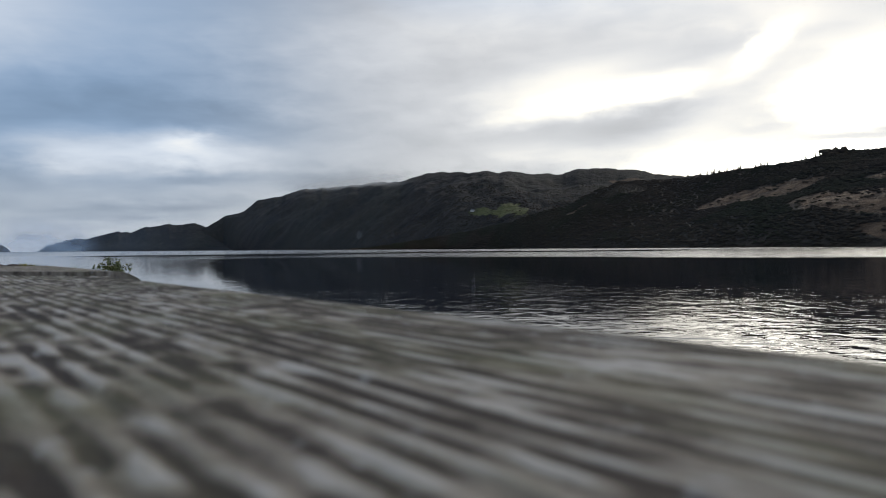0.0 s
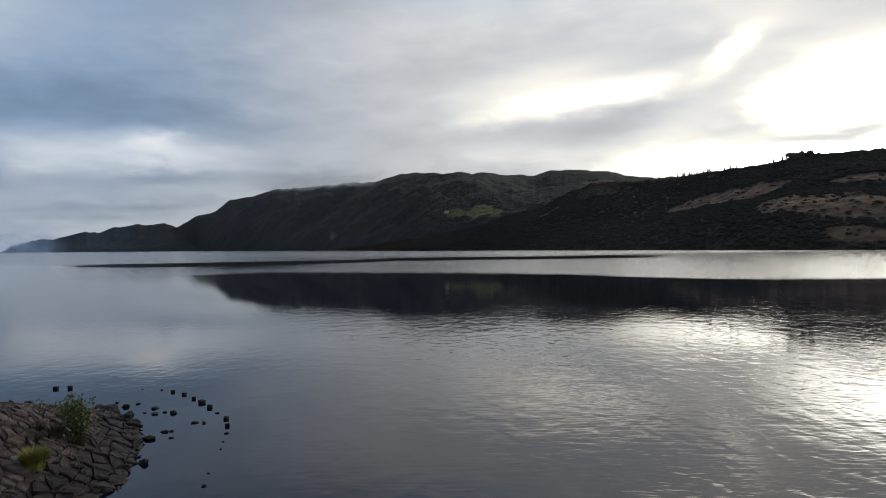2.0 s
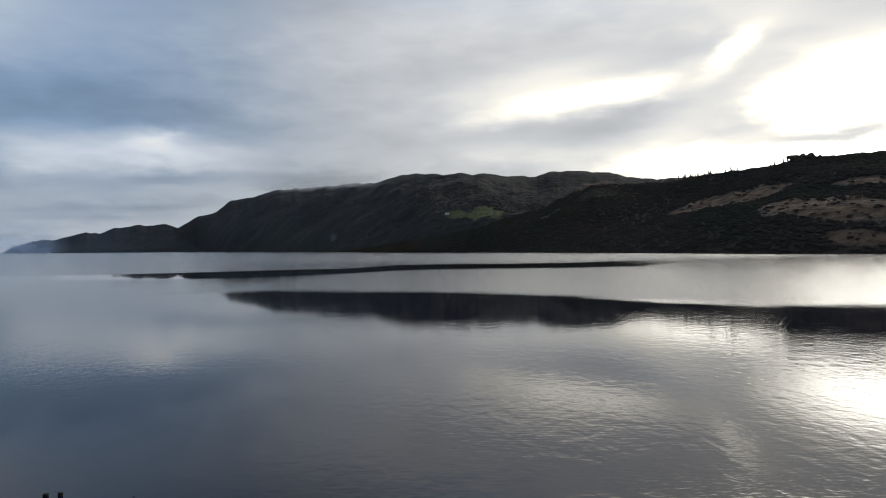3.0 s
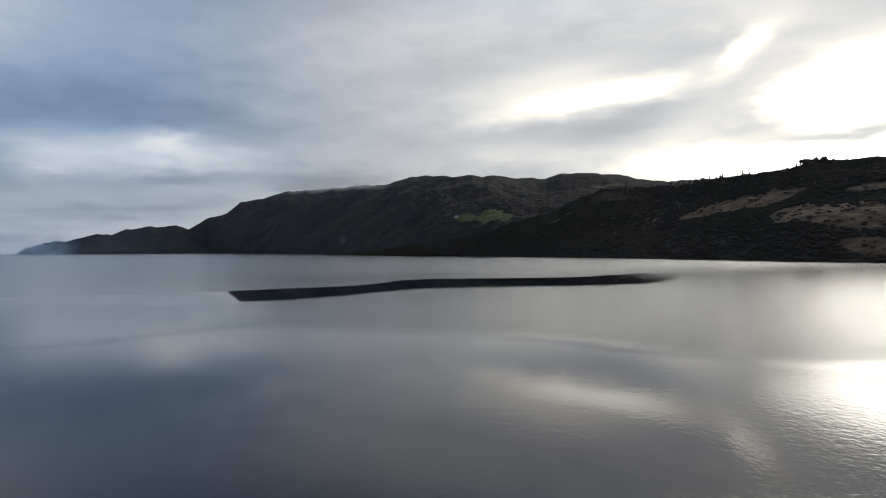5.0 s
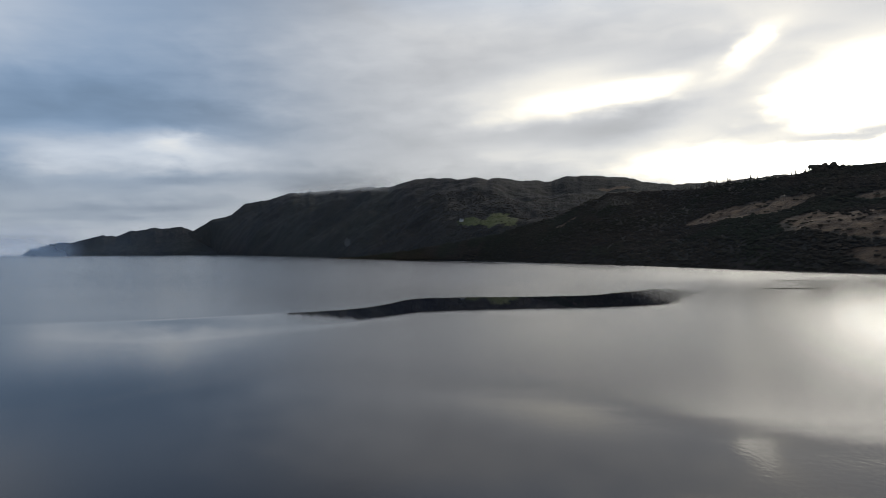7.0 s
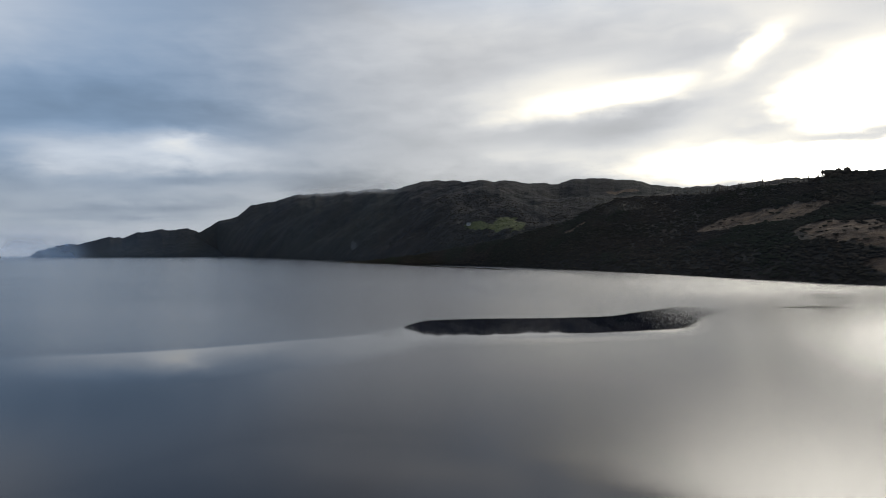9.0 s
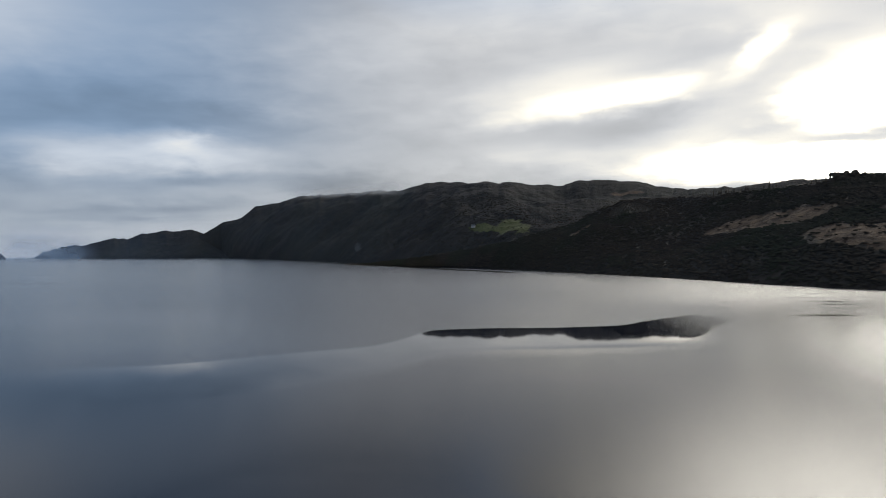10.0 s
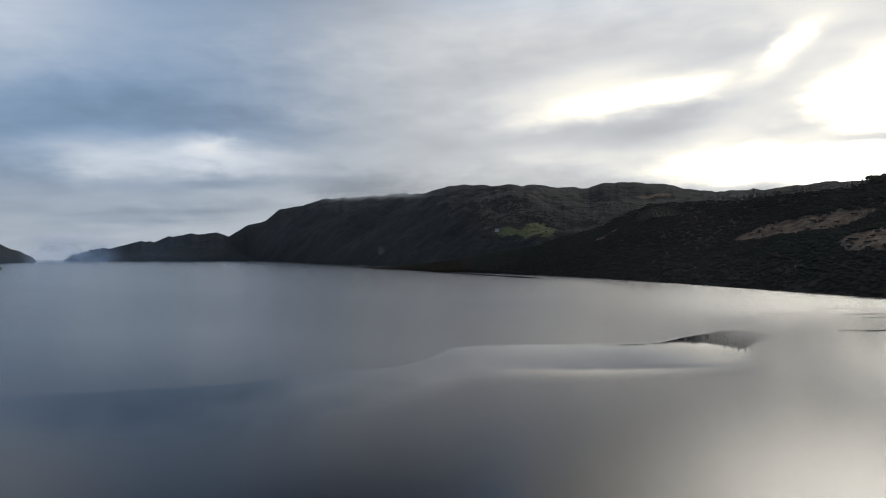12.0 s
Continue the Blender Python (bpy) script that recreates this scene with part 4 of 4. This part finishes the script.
tuft("dry_grass_tuft", "olive-brown grass at the foot of the bush", on_bank(-8.25, 15.0), 0.26, 0.34, 200, 5, dry_mat)
tuft("dry_grass_tuft", "dry grass hanging over the bank stones", on_bank(-8.7, 14.3), 0.22, 0.28, 150, 6, dry_mat)
tuft("dry_grass_tuft", "short dry grass behind the yellow tuft", on_bank(-8.4, 13.6), 0.20, 0.26, 140, 7, dry_mat)

# ---- weathered timber the camera lifts off from ----
jetty = new("timber_jetty", None)
jetty.matrix_world = pose(-0.066, -0.062, 1.648, 0, 0, 130.9)
BEAM = 0.44
tagged(jetty, "weathered grey timber beams on posts over the water", "jetty")


def weathered_beam(name, xs, y0, y1, cut, cut_slope, rise, seed, grooved=1.0, cut_start=False):
    """A beam along x with a grooved, worn top; one end is cut aslant at x = cut + slope * (y - y0)."""
    ys = np.concatenate([np.linspace(y0, y1, int((y1 - y0) / 0.00055))])
    X, Y = np.meshgrid(xs, ys)
    end = cut + cut_slope * (Y - y0)
    X = np.maximum(X, end) if cut_start else np.minimum(X, end)
    wob = Y + 0.0035 * value_noise(X / 0.15, Y / 0.03, seed) + 0.0005 * value_noise(X / 0.03, Y / 0.01, seed + 5)
    strong = np.clip(0.66 + 1.5 * value_noise(X / 0.026, wob / 0.004, seed + 1), 0, 1)
    g = 0.46 * np.cos(2 * math.pi * wob / 0.0046) * strong + 0.5 * value_noise(X / 0.05, wob / 0.008, seed + 2)
    shape = 0.42 * g * grooved
    g = g + 1.05 * value_noise(X / 0.0085, wob / 0.0023, seed + 6)
    worn = value_noise(X / 0.03, Y / 0.012, seed + 3)
    g = np.clip(g + 0.25 * worn, -0.6, 0.6) * grooved
    edge = np.minimum(Y - y0, y1 - Y)
    z = rise + 0.0010 * shape - 0.006 * np.clip(1 - edge / 0.012, 0, 1) ** 2 + 0.0015 * value_noise(X / 0.2, Y / 0.06, seed + 4)
    ny, nx = X.shape
    verts = np.stack([X, Y, z], -1).reshape(-1, 3)
    i = (np.arange(ny - 1)[:, None] * nx + np.arange(nx - 1)[None, :]).reshape(-1)
    faces = np.stack([i, i + 1, i + nx + 1, i + nx], -1).tolist()
    rim = list(range(nx)) + [k * nx + nx - 1 for k in range(1, ny)] + [(ny - 1) * nx + k for k in range(nx - 2, -1, -1)] + [k * nx for k in range(ny - 2, 0, -1)]
    low = verts[rim].copy()
    low[:, 2] = rise - 0.20
    n0 = len(verts)
    verts = np.vstack([verts, low])
    m = len(rim)
    faces += [(rim[k], n0 + k, n0 + (k + 1) % m, rim[(k + 1) % m]) for k in range(m)]
    ob = mesh_object(name, verts * BEAM, faces, timber, jetty, smooth=True)
    val = np.concatenate([g.reshape(-1) / 1.2 + 0.5 + 0.12 * (1 - grooved), np.full(m, 0.45)]).astype(np.float32)
    layer = ob.data.attributes.new("weathering", "FLOAT", "POINT")
    layer.data.foreach_set("value", val)
    return ob


fine_x = np.concatenate([np.linspace(-3.4, -0.12, 40), np.linspace(-0.118, 0.80, 340)])
weathered_beam("capping_beam", fine_x, -0.111, 0.169, 0.474, 1.05, 0.0, 3)
weathered_beam("capping_beam", np.linspace(0.4, 0.78, 150), -0.122, 0.158, 0.478, 1.05, 0.002, 13, 0.22, True)
for x in (-1.2, -0.25, 0.27):
    bm = bmesh.new()
    bmesh.ops.create_cone(bm, segments=18, radius1=0.062, radius2=0.055, depth=2.6, cap_ends=True, matrix=Matrix.Translation((x, 0.012, -1.385)))
    for v in bm.verts:
        v.co.x += 0.012 * noise.noise(v.co * 5)
    part("post", bm, timber, jetty)


# ---- cottages across the loch ----
def cottage(at, turn, length, label):
    root = new("cottage", None)
    root.matrix_world = pose(*at, 0, 0, turn)
    tagged(root, label, "house", group="cottages across the loch")
    w, h = 6.5, 3.2
    bm = bmesh.new()
    bmesh.ops.create_cube(bm, size=1.0, matrix=Matrix.Translation((0, 0, h / 2 - 0.6)) @ Matrix.Diagonal((length, w, h + 1.2, 1)))
    part("wall", bm, limewash, root)
    v = [(sx * (length / 2 + 0.3), sy * (w / 2 + 0.35), h - 0.1) for sx in (-1, 1) for sy in (-1, 1)] + [(sx * (length / 2 + 0.3), 0, h + 2.6) for sx in (-1, 1)]
    mesh_object("roof", v, [(0, 2, 5, 4), (1, 4, 5, 3), (0, 4, 1), (2, 3, 5), (0, 1, 3, 2)], slate, root)
    for sx in (-1, 1):
        bm = bmesh.new()
        bmesh.ops.create_cube(bm, size=1.0, matrix=Matrix.Translation((sx * (length / 2 - 0.6), 0, h + 2.6)) @ Matrix.Diagonal((0.8, 0.7, 1.8, 1)))
        part("chimney", bm, limewash, root)
    for k in range(3):
        bm = bmesh.new()
        bmesh.ops.create_cube(bm, size=1.0, matrix=Matrix.Translation(((k - 1) * length * 0.3, -w / 2 - 0.02, 1.6)) @ Matrix.Diagonal((1.0, 0.12, 1.3, 1)))
        part("window", bm, slate, root)


limewash, nt_l, b_l, co_l = material("limewash")
nt_l.links.new(mix_color(nt_l, noise_node(nt_l, co_l, 1.2, 4), (0.36, 0.36, 0.35), (0.52, 0.52, 0.50)), b_l.inputs["Base Color"])
b_l.inputs["Roughness"].default_value = 0.9
slate, nt_r, b_r, co_r = material("slate")
nt_r.links.new(mix_color(nt_r, noise_node(nt_r, co_r, 2.0, 4), (0.035, 0.038, 0.042), (0.07, 0.073, 0.08)), b_r.inputs["Base Color"])
b_r.inputs["Roughness"].default_value = 0.6
cottage((43, 1420, 37), 10, 13.0, "white cottage with slate roof on the far shore")
cottage((-14, 1632, 88), -25, 9.0, "pale cottage beside the green meadow")
